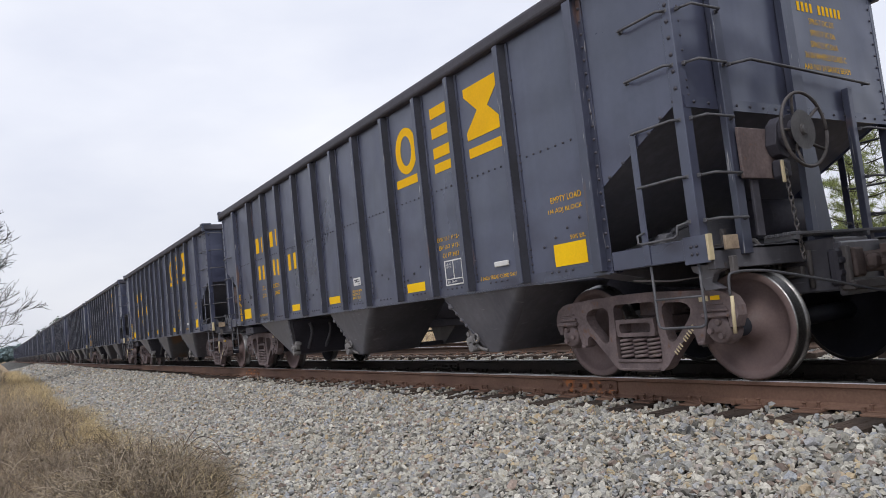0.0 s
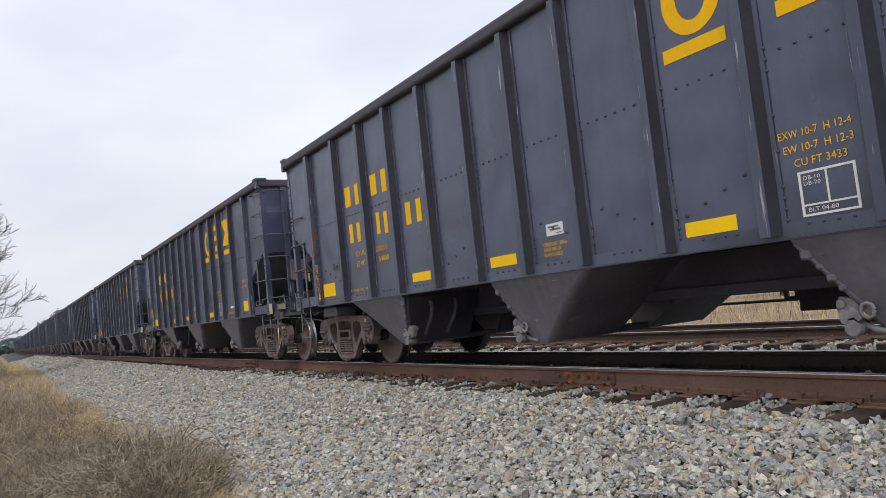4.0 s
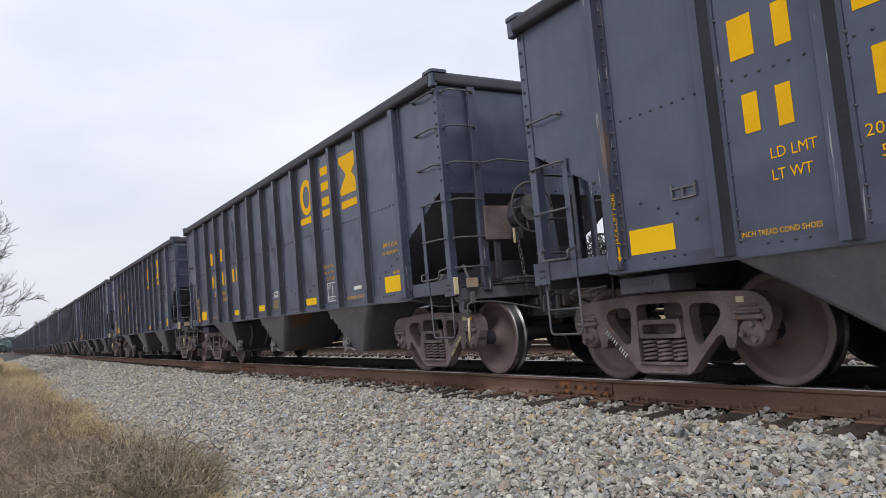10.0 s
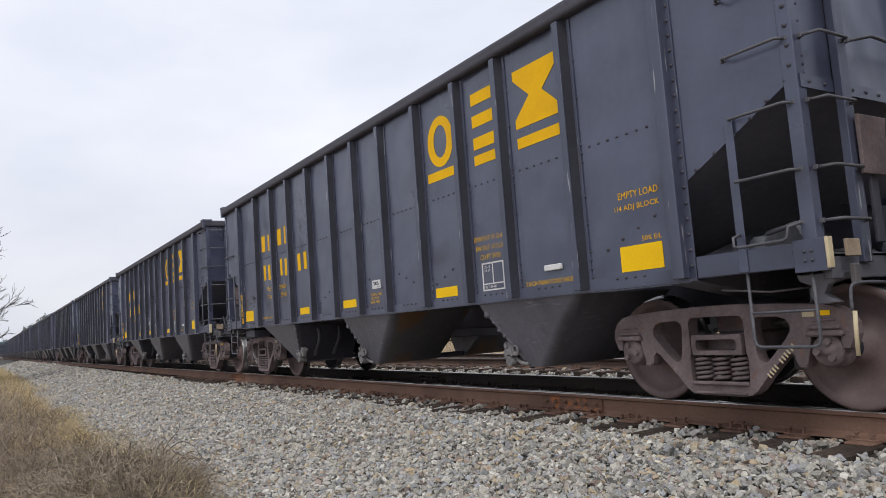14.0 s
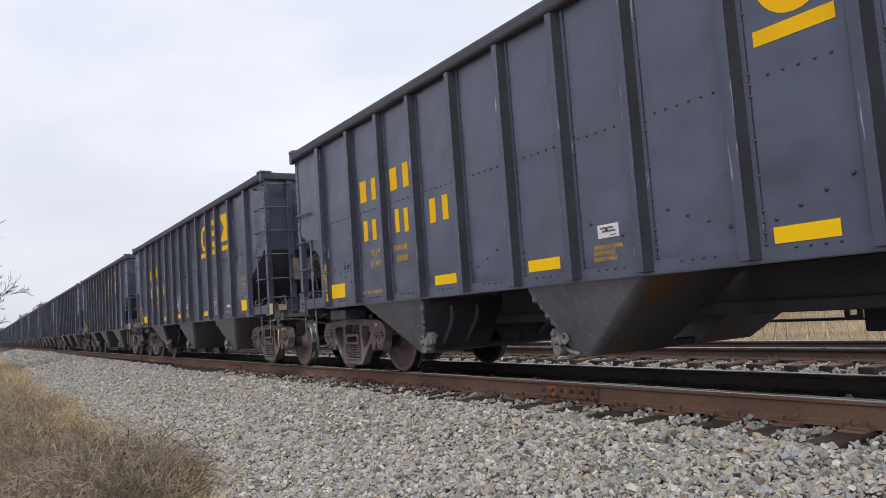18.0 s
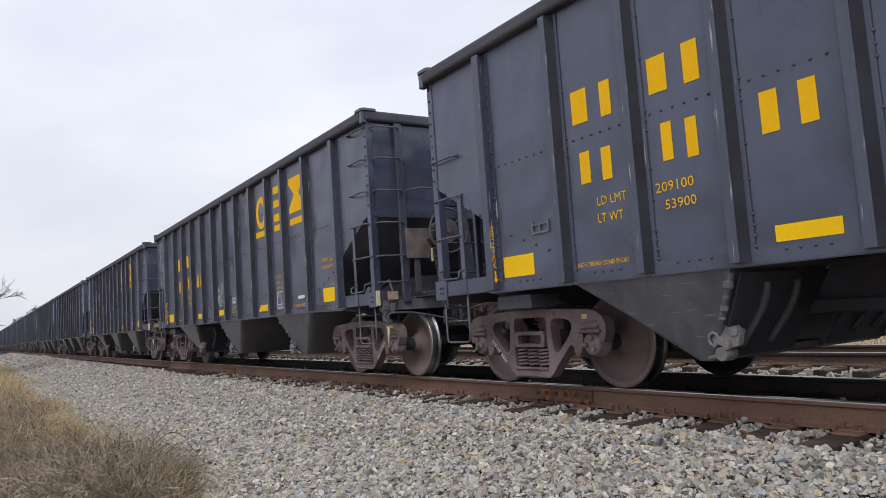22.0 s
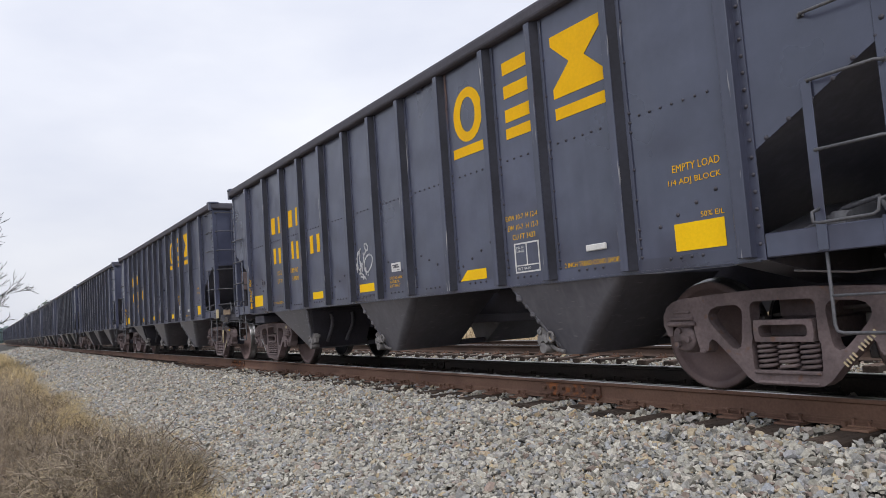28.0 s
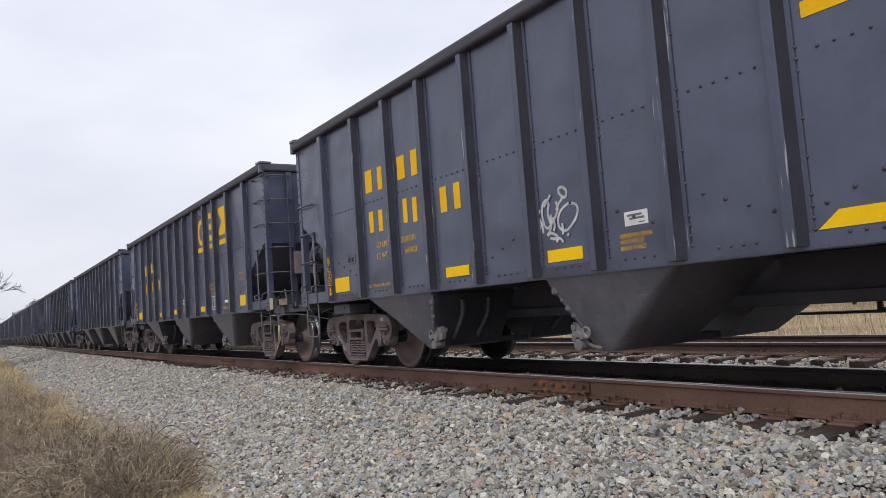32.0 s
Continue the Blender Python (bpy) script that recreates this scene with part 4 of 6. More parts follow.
def add_ends(car, full):
    """Corner posts, ladders, grab irons and steps at all four corners; the handbrake at the front end."""
    for e in (-1, 1):
        for s in (-1, 1):
            yp = s * (SIDE + 0.004)
            a, b = sorted((s * (SIDE + 0.0125), s * (SIDE - (0.085 if s < 0 else 0.045))))
            part("corner_post", Shape().box(*sorted((end_x(e, 6.49), end_x(e, 6.59))), a, b, 1.186, 3.50, 0.005), PAINT, car)
            part("ladder_post", Shape().box(*sorted((end_x(e, 5.965), end_x(e, 6.035))), *sorted((s * (SIDE + 0.022), s * (SIDE + 0.0125))), 1.03, 2.13, 0.003), PAINT, car)
            rows = (1.66, 2.11, 2.55, 2.99, 3.42) if e > 0 else (1.66, 2.10, 2.55)
            for z in rows:
                yo = s * (SIDE + 0.07)
                part("side_grab_iron", grab([(end_x(e, 6.01), yp, z + (0.012 if z < 3.3 else 0)), (end_x(e, 6.04), yo, z), (end_x(e, 6.50), yo, z), (end_x(e, 6.535), yp, z)]), PAINT_IRON, car)
            yo = s * (SIDE + 0.09)
            part("drop_grab_iron", grab([(end_x(e, 6.0), yp, 1.30), (end_x(e, 5.99), yo, 1.27), (end_x(e, 5.99), yo, 1.21), (end_x(e, 6.03), yo, 1.20), (end_x(e, 6.41), yo, 1.205), (end_x(e, 6.44), yo, 1.225), (end_x(e, 6.45), yo, 1.29), (end_x(e, 6.50), yp, 1.315)]), PAINT_IRON, car)
            # stirrup step under the sill
            ys = s * (SIDE - 0.012)
            st = Shape().tube([(end_x(e, 6.00), ys, 1.03), (end_x(e, 6.00), ys, 0.56), (end_x(e, 6.01), ys, 0.52), (end_x(e, 6.05), ys, 0.505), (end_x(e, 6.47), ys, 0.505), (end_x(e, 6.51), ys, 0.52), (end_x(e, 6.52), ys, 0.56), (end_x(e, 6.52), ys, 1.03)], 0.0115, 7)
            st.tube([(end_x(e, 6.00), ys, 0.74), (end_x(e, 6.52), ys, 0.74)], 0.0095, 6)
            part("stirrup_step", st, PAINT_IRON, car)
            # end ladder rungs across to the first end stake
            if full:
                for z in ((1.31, 1.66, 2.11, 2.55, 2.99, 3.42) if e * s < 0 else (1.31, 1.66, 2.11)):
                    xo, inner = end_x(e, 6.72), 1.07 if e * s < 0 else 0.80
                    part("end_grab_iron", grab([(end_x(e, 6.60), s * 1.46, z), (xo, s * 1.43, z), (xo, s * (inner + 0.03), z), (end_x(e, 6.665), s * inner, z)]), PAINT_IRON, car)
        if full:
            # long rail across the end
            part("end_handrail", grab([(end_x(e, 6.66), -1.0, 2.56), (end_x(e, 6.73), -0.8, 2.60), (end_x(e, 6.73), -0.1, 2.575), (end_x(e, 6.73), 0.95, 2.53), (end_x(e, 6.66), 1.0, 2.56)], 0.013), PAINT_IRON, car)
            # crossover platform
            pl = Shape()
            for k in range(5):
                x = end_x(e, 6.66 + 0.052 * k)
                pl.box(x - 0.012, x + 0.012, -0.85, 1.35, 1.135, 1.16, 0.003)
            for y in (-0.8, 0.2, 1.3):
                pl.box(*sorted((end_x(e, 6.63), end_x(e, 6.90))), y - 0.02, y + 0.02, 1.10, 1.134)
            part("crossover_platform", pl, PAINT_IRON, car, "worn open steel footboard")
        # coupler
        c = Shape().box(*sorted((end_x(e, 6.90), end_x(e, 7.16))), -0.085, 0.085, 0.79, 0.96, 0.02)
        head = [(end_x(e, 7.14), -0.13), (end_x(e, 7.30), -0.19), (end_x(e, 7.40), -0.17), (end_x(e, 7.405), -0.03), (end_x(e, 7.33), 0.0), (end_x(e, 7.405), 0.05), (end_x(e, 7.45), 0.13), (end_x(e, 7.33), 0.17), (end_x(e, 7.14), 0.13)]
        for z0, z1 in ((0.72, 0.79), (0.835, 0.885), (0.93, 1.0)):
            c.prism(head, "z", z0, z1)
        c.prism([(x * 0.999 + e * 0.004, q * 0.72) for x, q in head], "z", 0.725, 0.99)
        c.box(*sorted((end_x(e, 6.94), end_x(e, 7.0))), -0.24, -0.09, 0.76, 1.0, 0.015).box(*sorted((end_x(e, 7.05), end_x(e, 7.13))), -0.20, -0.10, 0.82, 0.93, 0.02)
        part("coupler", c, COUPLER_RUST, car, "brown cast knuckle coupler", bevel=0.015)
        if full:
            part("uncoupling_lever", Shape().tube(smooth_line([(end_x(e, 6.70), -1.42, 0.72), (end_x(e, 6.70), -1.41, 0.85), (end_x(e, 6.71), -1.37, 0.89), (end_x(e, 6.73), -1.20, 0.895), (end_x(e, 6.79), -0.98, 0.87), (end_x(e, 6.95), -0.55, 0.755), (end_x(e, 7.12), -0.10, 0.63), (end_x(e, 7.18), 0.0, 0.66)], 4), 0.011, 7), PAINT_IRON, car)
            part("air_hose", Shape().tube([(end_x(e, 6.85), 0.28, 0.72), (end_x(e, 6.98), 0.29, 0.70), (end_x(e, 7.05), 0.28, 0.56), (end_x(e, 7.15), 0.22, 0.38), (end_x(e, 7.28), 0.15, 0.26), (end_x(e, 7.40), 0.10, 0.24)], 0.026, 8), COAL_SHADE, car, "black rubber brake hose")
            part("coupler_carrier", Shape().box(*sorted((end_x(e, 6.90), end_x(e, 7.02))), -0.33, 0.33, 0.66, 0.74, 0.012).box(*sorted((end_x(e, 6.93), end_x(e, 6.99))), -0.33, -0.27, 0.70, 1.02, 0.01).box(*sorted((end_x(e, 6.93), end_x(e, 6.99))), 0.27, 0.33, 0.70, 1.02, 0.01), CAST_DARK, car)
            part("lever_bracket", Shape().box(*sorted((end_x(e, 6.68), end_x(e, 6.72))), -1.36, -1.30, 0.88, 1.02, 0.006), CAST_DARK, car)
            part("train_line_pipe", Shape().tube([(end_x(e, 4.4), 0.42, 0.80), (end_x(e, 6.5), 0.42, 0.80), (end_x(e, 6.75), 0.36, 0.76), (end_x(e, 6.87), 0.30, 0.72)], 0.022, 8), CAST_DARK, car)
            part("brake_lever", Shape().box(*sorted((end_x(e, 6.02), end_x(e, 6.06))), -0.62, -0.56, 0.55, 1.30, 0.01).box(*sorted((end_x(e, 5.2), end_x(e, 6.05))), -0.60, -0.575, 0.60, 0.63, 0.005), CAST_DARK, car)
            part("angle_cock", Shape().cyl((end_x(e, 6.84), 0.30, 0.70), (end_x(e, 6.92), 0.30, 0.70), 0.045, 10).box(*sorted((end_x(e, 6.86), end_x(e, 6.90))), 0.28, 0.32, 0.74, 0.83, 0.006), CAST_DARK, car)
            # draft key, ribs, hangers, rods and pipes about the draft gear
            part("draft_key", Shape().box(*sorted((end_x(e, 6.42), end_x(e, 6.60))), -0.315, -0.262, 0.80, 0.90, 0.012).cyl((end_x(e, 6.38), -0.29, 0.70), (end_x(e, 6.38), -0.29, 1.02), 0.022, 8).cyl((end_x(e, 6.66), -0.29, 0.70), (end_x(e, 6.66), -0.29, 1.02), 0.022, 8), CAST_DARK, car)
            part("striker_casting", Shape().box(*sorted((end_x(e, 6.87), end_x(e, 6.95))), -0.42, -0.305, 0.70, 1.0, 0.02).box(*sorted((end_x(e, 6.88), end_x(e, 6.96))), -0.40, -0.32, 0.78, 0.83, 0.01).box(*sorted((end_x(e, 6.88), end_x(e, 6.97))), -0.40, -0.32, 0.88, 0.93, 0.01), COAL_SHADE, car)
            part("safety_hanger", Shape().tube([(end_x(e, 6.12), -0.95, 1.08), (end_x(e, 6.12), -0.95, 0.62), (end_x(e, 6.16), -0.85, 0.58), (end_x(e, 6.16), -0.50, 0.58), (end_x(e, 6.12), -0.42, 0.62), (end_x(e, 6.12), -0.42, 1.0)], 0.014, 6), CAST_DARK, car)
            part("brake_rod", Shape().tube([(end_x(e, 5.1), -0.72, 0.60), (end_x(e, 6.0), -0.72, 0.66), (end_x(e, 6.45), -0.70, 0.86)], 0.016, 6).box(*sorted((end_x(e, 5.96), end_x(e, 6.06))), -0.75, -0.69, 0.62, 0.70, 0.01), CAST_DARK, car)
            part("release_rod", Shape().tube([(end_x(e, 5.75), -1.44, 0.92), (end_x(e, 6.1), -1.40, 0.88), (end_x(e, 6.4), -1.1, 0.90)], 0.008, 5), CAST_DARK, car)
            part("control_valve", Shape().cyl((end_x(e, 6.30), -0.62, 0.94), (end_x(e, 6.30), -0.44, 0.94), 0.085, 12).box(*sorted((end_x(e, 6.2), end_x(e, 6.4))), -0.60, -0.40, 0.96, 1.06, 0.02), PAINT_UNDER, car)
            # brake pipes and levers in the dark space over the truck
            if e > 0:
                part("brake_pipe", Shape().tube([(end_x(e, 5.7), -1.05, 1.13), (end_x(e, 5.9), -1.05, 1.32), (end_x(e, 6.15), -1.08, 1.36), (end_x(e, 6.25), -1.08, 1.2), (end_x(e, 6.25), -1.08, 1.1)], 0.02, 7), PAINT_IRON, car)
            part("brake_pipe", Shape().tube([(end_x(e, 5.8), -0.6, 1.15), (end_x(e, 6.4), -0.6, 1.15), (end_x(e, 6.5), -0.55, 0.95)], 0.022, 7), CAST_DARK, car)
    if full:
        # air reservoir, seen behind the near ladder of the front end
        part("retainer_valve", Shape().cyl((5.98, -1.30, 1.20), (6.10, -1.30, 1.20), 0.075, 12).cyl((6.04, -1.30, 1.10), (6.04, -1.30, 1.28), 0.06, 12), PAINT_IRON, car)
        part("air_reservoir", Shape().cyl((5.75, 0.35, 1.42), (5.75, 1.15, 1.42), 0.20, 18), COAL_SHADE, car)
        part("brake_post", Shape().box(6.632, 6.66, -0.93, -0.84, 1.16, 1.62, 0.006), COAL_SHADE, car)
        part("step_bracket", Shape().prism([(6.28, 0.98), (6.30, 0.93), (6.38, 0.90), (6.36, 0.84), (6.40, 0.77), (6.56, 0.78), (6.47, 0.84), (6.50, 0.90), (6.60, 0.93), (6.62, 0.98)], "y", -1.33, -1.26), PAINT_UNDER, car, bevel=0.008)
        # handbrake: bracket, gear box, wheel and chain
        part("brake_bracket", Shape().box(6.662, 6.69, -1.06, -0.62, 1.62, 2.03, 0.005), CAST, car, "dusty brown bracket plate")
        part("brake_gear_box", Shape().prism([(-0.74, 1.88), (-0.69, 1.80), (-0.60, 1.77), (-0.51, 1.79), (-0.44, 1.85), (-0.41, 1.96), (-0.44, 2.06), (-0.52, 2.12), (-0.63, 2.11), (-0.70, 2.05)], "x", 6.69, 6.79).prism(arc(-0.55, 1.97, 0.155, 0, 342, 19), "x", 6.79, 6.825).cyl((6.825, -0.54, 1.99), (6.87, -0.54, 1.99), 0.09, 14).box(6.70, 6.80, -0.72, -0.58, 1.60, 1.76, 0.02), COAL_SHADE, car, bevel=0.015)
        w = Shape()
        cxw, cyw, czw, rw = 6.90, -0.50, 1.98, 0.305
        rim = [(cxw, cyw + rw * math.cos(2 * math.pi * i / 28), czw + rw * math.sin(2 * math.pi * i / 28)) for i in range(29)]
        w.tube(rim, 0.014, 7)
        for k in range(5):
            a = radians(20 + 72 * k)
            w.tube([(6.86, cyw + 0.05 * math.cos(a), czw + 0.05 * math.sin(a)), (6.845, cyw + 0.16 * math.cos(a + 0.25), czw + 0.16 * math.sin(a + 0.25)), (cxw, cyw + rw * math.cos(a + 0.35), czw + rw * math.sin(a + 0.35))], 0.013, 6)
        w.cyl((6.83, cyw, czw), (6.90, cyw, czw), 0.05, 12)
        wheel = part("hand_brake_wheel", w, CAST_DARK, car, "dark iron hand-brake wheel")
        part("wheel_dish", Shape().cyl((6.850, cyw, czw), (6.888, cyw, czw), 0.065, 22, 0.165).cyl((6.889, cyw, czw), (6.915, cyw, czw), 0.04, 10), DULL_ZINC, wheel, "pale dusty dished centre")
        part("quick_release", Shape().box(6.81, 6.83, -0.76, -0.73, 1.56, 1.74, 0.005), CREAM, car)
        ch = Shape()
        for i in range(15):
            z = 1.70 - 0.052 * i
            yy = -0.69 + 0.006 * i
            loop = [(0.017 * math.cos(2 * math.pi * j / 8), 0.036 * math.sin(2 * math.pi * j / 8)) for j in range(9)]
            ch.tube([(6.80 + (u if i % 2 else 0), yy + (0 if i % 2 else u), z + w2) for u, w2 in loop], 0.0065, 5)
        part("brake_chain", ch, CAST_DARK, car)
        # cream boards and badges at the front corner
        part("sill_end_board", Shape().box(6.630, 6.653, -1.545, -1.488, 1.0, 1.20, 0.004), CREAM, car, "scuffed cream reflective plate")
        part("defect_card_board", Shape().box(6.665, 6.69, -1.39, -1.235, 1.07, 1.18, 0.004), BOARD, car, "small wooden card board")
        part("truck_tag", Shape().box(6.20, 6.29, -1.185, -1.178, 0.69, 0.735), CREAM, car, "cream tag on the truck")
        part("truck_tag", Shape().box(6.315, 6.40, -1.185, -1.178, 0.695, 0.73), TAPE, car, "yellow tag on the truck")
        part("truck_tag", Shape().box(-4.725, -4.655, -1.182, -1.1765, 0.69, 0.735), CREAM, car, "small pale tag on the rear truck")
        part("door_shaft", Shape().tube([(-3.2, 1.44, 0.50), (-0.6, 1.44, 0.50)], 0.018, 7).box(-1.92, -1.89, 1.42, 1.46, 0.50, 1.0).box(-1.62, -1.59, 1.42, 1.46, 0.50, 1.0), CAST_DARK, car)
        part("door_shaft", Shape().tube([(-0.2, 1.44, 0.47), (3.2, 1.44, 0.47)], 0.018, 7).box(1.62, 1.66, 1.42, 1.46, 0.47, 1.0).box(1.86, 1.98, 1.41, 1.47, 0.44, 0.56, 0.01), CAST_DARK, car)
        part("valve_box", Shape().box(1.02, 2.25, 1.16, 1.43, 0.355, 0.585, 0.012), COAL_SHADE, car, "dark brake equipment box")
        part("rod_bracket", Shape().plate([(0.70, 0.47), (0.88, 0.47), (0.88, 0.63), (0.70, 0.63)], [[(0.75, 0.51), (0.83, 0.51), (0.83, 0.565), (0.75, 0.565)]], 1.40, 1.43), CAST_DARK, car)
        part("lever_handle", Shape().tube([(6.70, -1.42, 0.72), (6.695, -1.425, 0.60), (6.69, -1.425, 0.44)], 0.014, 8), CREAM, car, "cream-painted lever handle")


def add_letters(car, load, light, notch):
    """Yellow panels, lettering and stencils of the near side; brand marks and numbers are plain shapes."""
    y = -SIDE - 0.001
    def mark(name, shape, mat=YELLOW, label="", kind=""):
        part(name, shape, mat, car, label, kind=kind)
    # brand mark: ring, stacked bars, hourglass, each over a bar
    mark("brand_shape", ring_shape(2.215, 2.935, 0.275, 0.30, 0.135, y - 0.002))
    st = Shape()
    for z0, z1 in ((2.66, 2.79), (2.905, 3.035), (3.15, 3.28)):
        st.box(2.88, 3.265, y - 0.003, y, z0, z1)
    mark("brand_shape", st)
    hg = Shape().prism([(3.63, 2.69), (4.295, 2.69), (4.295, 2.78), (4.06, 2.985), (4.295, 3.19), (4.295, 3.28), (3.63, 3.28), (3.63, 3.19), (3.865, 2.985), (3.63, 2.78)], "y", y - 0.003, y)
    mark("brand_shape", hg)
    for x0, x1 in ((1.90, 2.475), (2.875, 3.28), (3.635, 4.292)):
        mark("brand_bar", flat(x0, x1, 2.488, 2.596, y))
    # reporting mark and number as plain bars, one to a character
    for x0, x1, z0, z1 in ((-4.33, -4.04, 2.41, 2.71), (-3.98, -3.76, 2.40, 2.70), (-3.45, -3.17, 2.43, 2.72), (-3.11, -2.87, 2.42, 2.73), (-4.28, -4.06, 1.87, 2.15), (-4.02, -3.81, 1.86, 2.14),
                           (-3.37, -3.17, 1.88, 2.18), (-3.14, -2.94, 1.86, 2.16), (-2.52, -2.29, 1.88, 2.17), (-2.24, -2.02, 1.88, 2.17)):
        mark("number_bar", flat(x0 + 0.05, x1 - 0.05, z0, z1, y))
    # reflective panels along the sill
    mark("reflector_panel", flat(4.868, 5.318, 1.14, 1.35, y), TAPE)
    mark("reflector_panel", flat(-5.425, -4.96, 1.142, 1.348, y), TAPE)
    if notch:
        mark("reflector_panel", Shape().prism([(1.86, 1.125), (2.356, 1.125), (2.356, 1.237), (2.0, 1.237)], "y", y - 0.003, y), TAPE)
    else:
        mark("reflector_panel", flat(1.90, 2.356, 1.125, 1.237, y), TAPE)
    mark("reflector_panel", flat(-0.72, -0.26, 1.15, 1.262, y), TAPE)
    mark("reflector_panel", flat(-2.455, -2.0, 1.142, 1.253, y), TAPE)
    # consolidated stencil box
    box = Shape().plate([(2.86, 1.133), (3.245, 1.133), (3.245, 1.431), (2.86, 1.431)],
                        [[(x0, z0), (x1, z0), (x1, z1), (x0, z1)] for x0, x1, z0, z1 in ((2.878, 3.227, 1.148, 1.20), (2.878, 3.045, 1.212, 1.416), (3.058, 3.227, 1.212, 1.416))], y - 0.003, y)
    mark("stencil_box", box, WHITE)
    mark("stencil_text", text_shape("DB-10", 2.895, 1.372, 0.115, 0.026, y - 0.003), WHITE)
    mark("stencil_text", text_shape("DB-20", 2.895, 1.336, 0.115, 0.026, y - 0.003), WHITE)
    mark("stencil_text", text_shape("BLT 04-80", 2.905, 1.160, 0.20, 0.028, y - 0.003), WHITE)
    # builder's sticker, its brand as grey bars
    mark("builder_sticker", flat(0.255, 0.50, 1.36, 1.475, y), WHITE)
    bars = Shape().box(0.285, 0.44, y - 0.006, y - 0.0035, 1.435, 1.452).box(0.31, 0.465, y - 0.006, y - 0.0035, 1.407, 1.424).box(0.40, 0.47, y - 0.006, y - 0.0035, 1.376, 1.384)
    mark("sticker_bars", bars, PAINT_UNDER)
    for words, x0, z0, w, h in (("EMPTY LOAD", 4.90, 1.745, 0.43, 0.058), ("1/4 ADJ BLOCK", 4.85, 1.635, 0.48, 0.058), ("50% E/L", 5.12, 1.375, 0.205, 0.04),
                                ("EXW 10-7  H 12-4", 2.76, 1.665, 0.50, 0.052), ("EW 10-7  H 12-3", 2.785, 1.565, 0.475, 0.052), ("CU FT 3433", 2.85, 1.468, 0.355, 0.052),
                                ("2 INCH TREAD COND SHOES", 3.59, 1.125, 0.70, 0.042), ("2 INCH TREAD COND SHOES", -4.40, 1.145, 0.64, 0.040),
                                ("LD LMT", -4.06, 1.655, 0.335, 0.075), ("LT WT", -4.065, 1.505, 0.29, 0.075), (load, -3.42, 1.645, 0.36, 0.078), (light, -3.34, 1.505, 0.29, 0.075),
                                ("ORDER NO 180006", 0.19, 1.265, 0.34, 0.036), ("PAINT MFG DF", 0.19, 1.215, 0.25, 0.036), ("BLACK 14-8627", 0.19, 1.165, 0.27, 0.036)):
        mark("lettering", text_shape(words, x0, z0, w, h, y - 0.003), kind="stuff")
    # upright jacking note on the rear corner stake
    jl = text_shape("JACK-LIFT HERE", 0, 0, 0.44, 0.05, 0)
    jl.v = [(-5.5235, -SIDE - 0.018 - c[2] * 1.1, 1.245 + c[0]) for c in jl.v]
    mark("jacking_note", jl, kind="stuff")
    mark("jacking_arrow", Shape().prism([(-SIDE - 0.044, 1.10), (-SIDE - 0.016, 1.14), (-SIDE - 0.034, 1.14), (-SIDE - 0.034, 1.225), (-SIDE - 0.054, 1.225), (-SIDE - 0.054, 1.14), (-SIDE - 0.072, 1.14)], "x", -5.5245, -5.5225))
    if notch:
        # sprayed scrawl in loose loops of thin pale paint
        for order, pts in enumerate(([(-0.45, 1.82), (-0.4, 1.77), (-0.42, 1.72), (-0.46, 1.73), (-0.5, 1.77), (-0.5, 1.81), (-0.45, 1.82)],
                    [(-0.46, 1.73), (-0.48, 1.7), (-0.52, 1.67), (-0.56, 1.61)],
                    [(-0.38, 1.66), (-0.29, 1.63), (-0.28, 1.56), (-0.34, 1.48), (-0.44, 1.42), (-0.52, 1.45), (-0.54, 1.52), (-0.5, 1.6), (-0.41, 1.65), (-0.34, 1.66)],
                    [(-0.73, 1.5), (-0.75, 1.6), (-0.73, 1.7), (-0.68, 1.73), (-0.65, 1.69), (-0.67, 1.61), (-0.65, 1.53), (-0.63, 1.49)],
                    [(-0.55, 1.7), (-0.53, 1.63), (-0.57, 1.56), (-0.61, 1.52), (-0.68, 1.47), (-0.73, 1.5)],
                    [(-0.8, 1.71), (-0.8, 1.59), (-0.76, 1.51), (-0.75, 1.42)],
                    [(-0.77, 1.65), (-0.84, 1.56), (-0.85, 1.44), (-0.85, 1.33)],
                    [(-0.63, 1.59), (-0.63, 1.51), (-0.65, 1.45), (-0.71, 1.4)],
                    [(-0.78, 1.51), (-0.81, 1.43), (-0.83, 1.37)],
                    [(-0.69, 1.4), (-0.64, 1.42), (-0.56, 1.38), (-0.59, 1.36), (-0.67, 1.38)],
                    [(-0.58, 1.33), (-0.53, 1.36), (-0.48, 1.31)],
                    [(-0.43, 1.37), (-0.4, 1.39)],
                    [(-0.48, 1.49), (-0.48, 1.37)],
                    [(-0.61, 1.77), (-0.67, 1.71), (-0.72, 1.67)],
                    [(-0.6, 1.56), (-0.58, 1.48), (-0.61, 1.43)])):
            smooth_pts = []
            for i in range(len(pts) - 1):
                p0, p1, p2, p3 = (Vector(pts[max(0, min(len(pts) - 1, i + k))]) for k in (-1, 0, 1, 2))
                for j in range(5):
                    u = j / 5
                    q = 0.5 * ((2 * p1) + (p2 - p0) * u + (2 * p0 - 5 * p1 + 4 * p2 - p3) * u * u + (3 * p1 - p0 - 3 * p2 + p3) * u ** 3)
                    smooth_pts.append(q)
            vs, fs = [], []
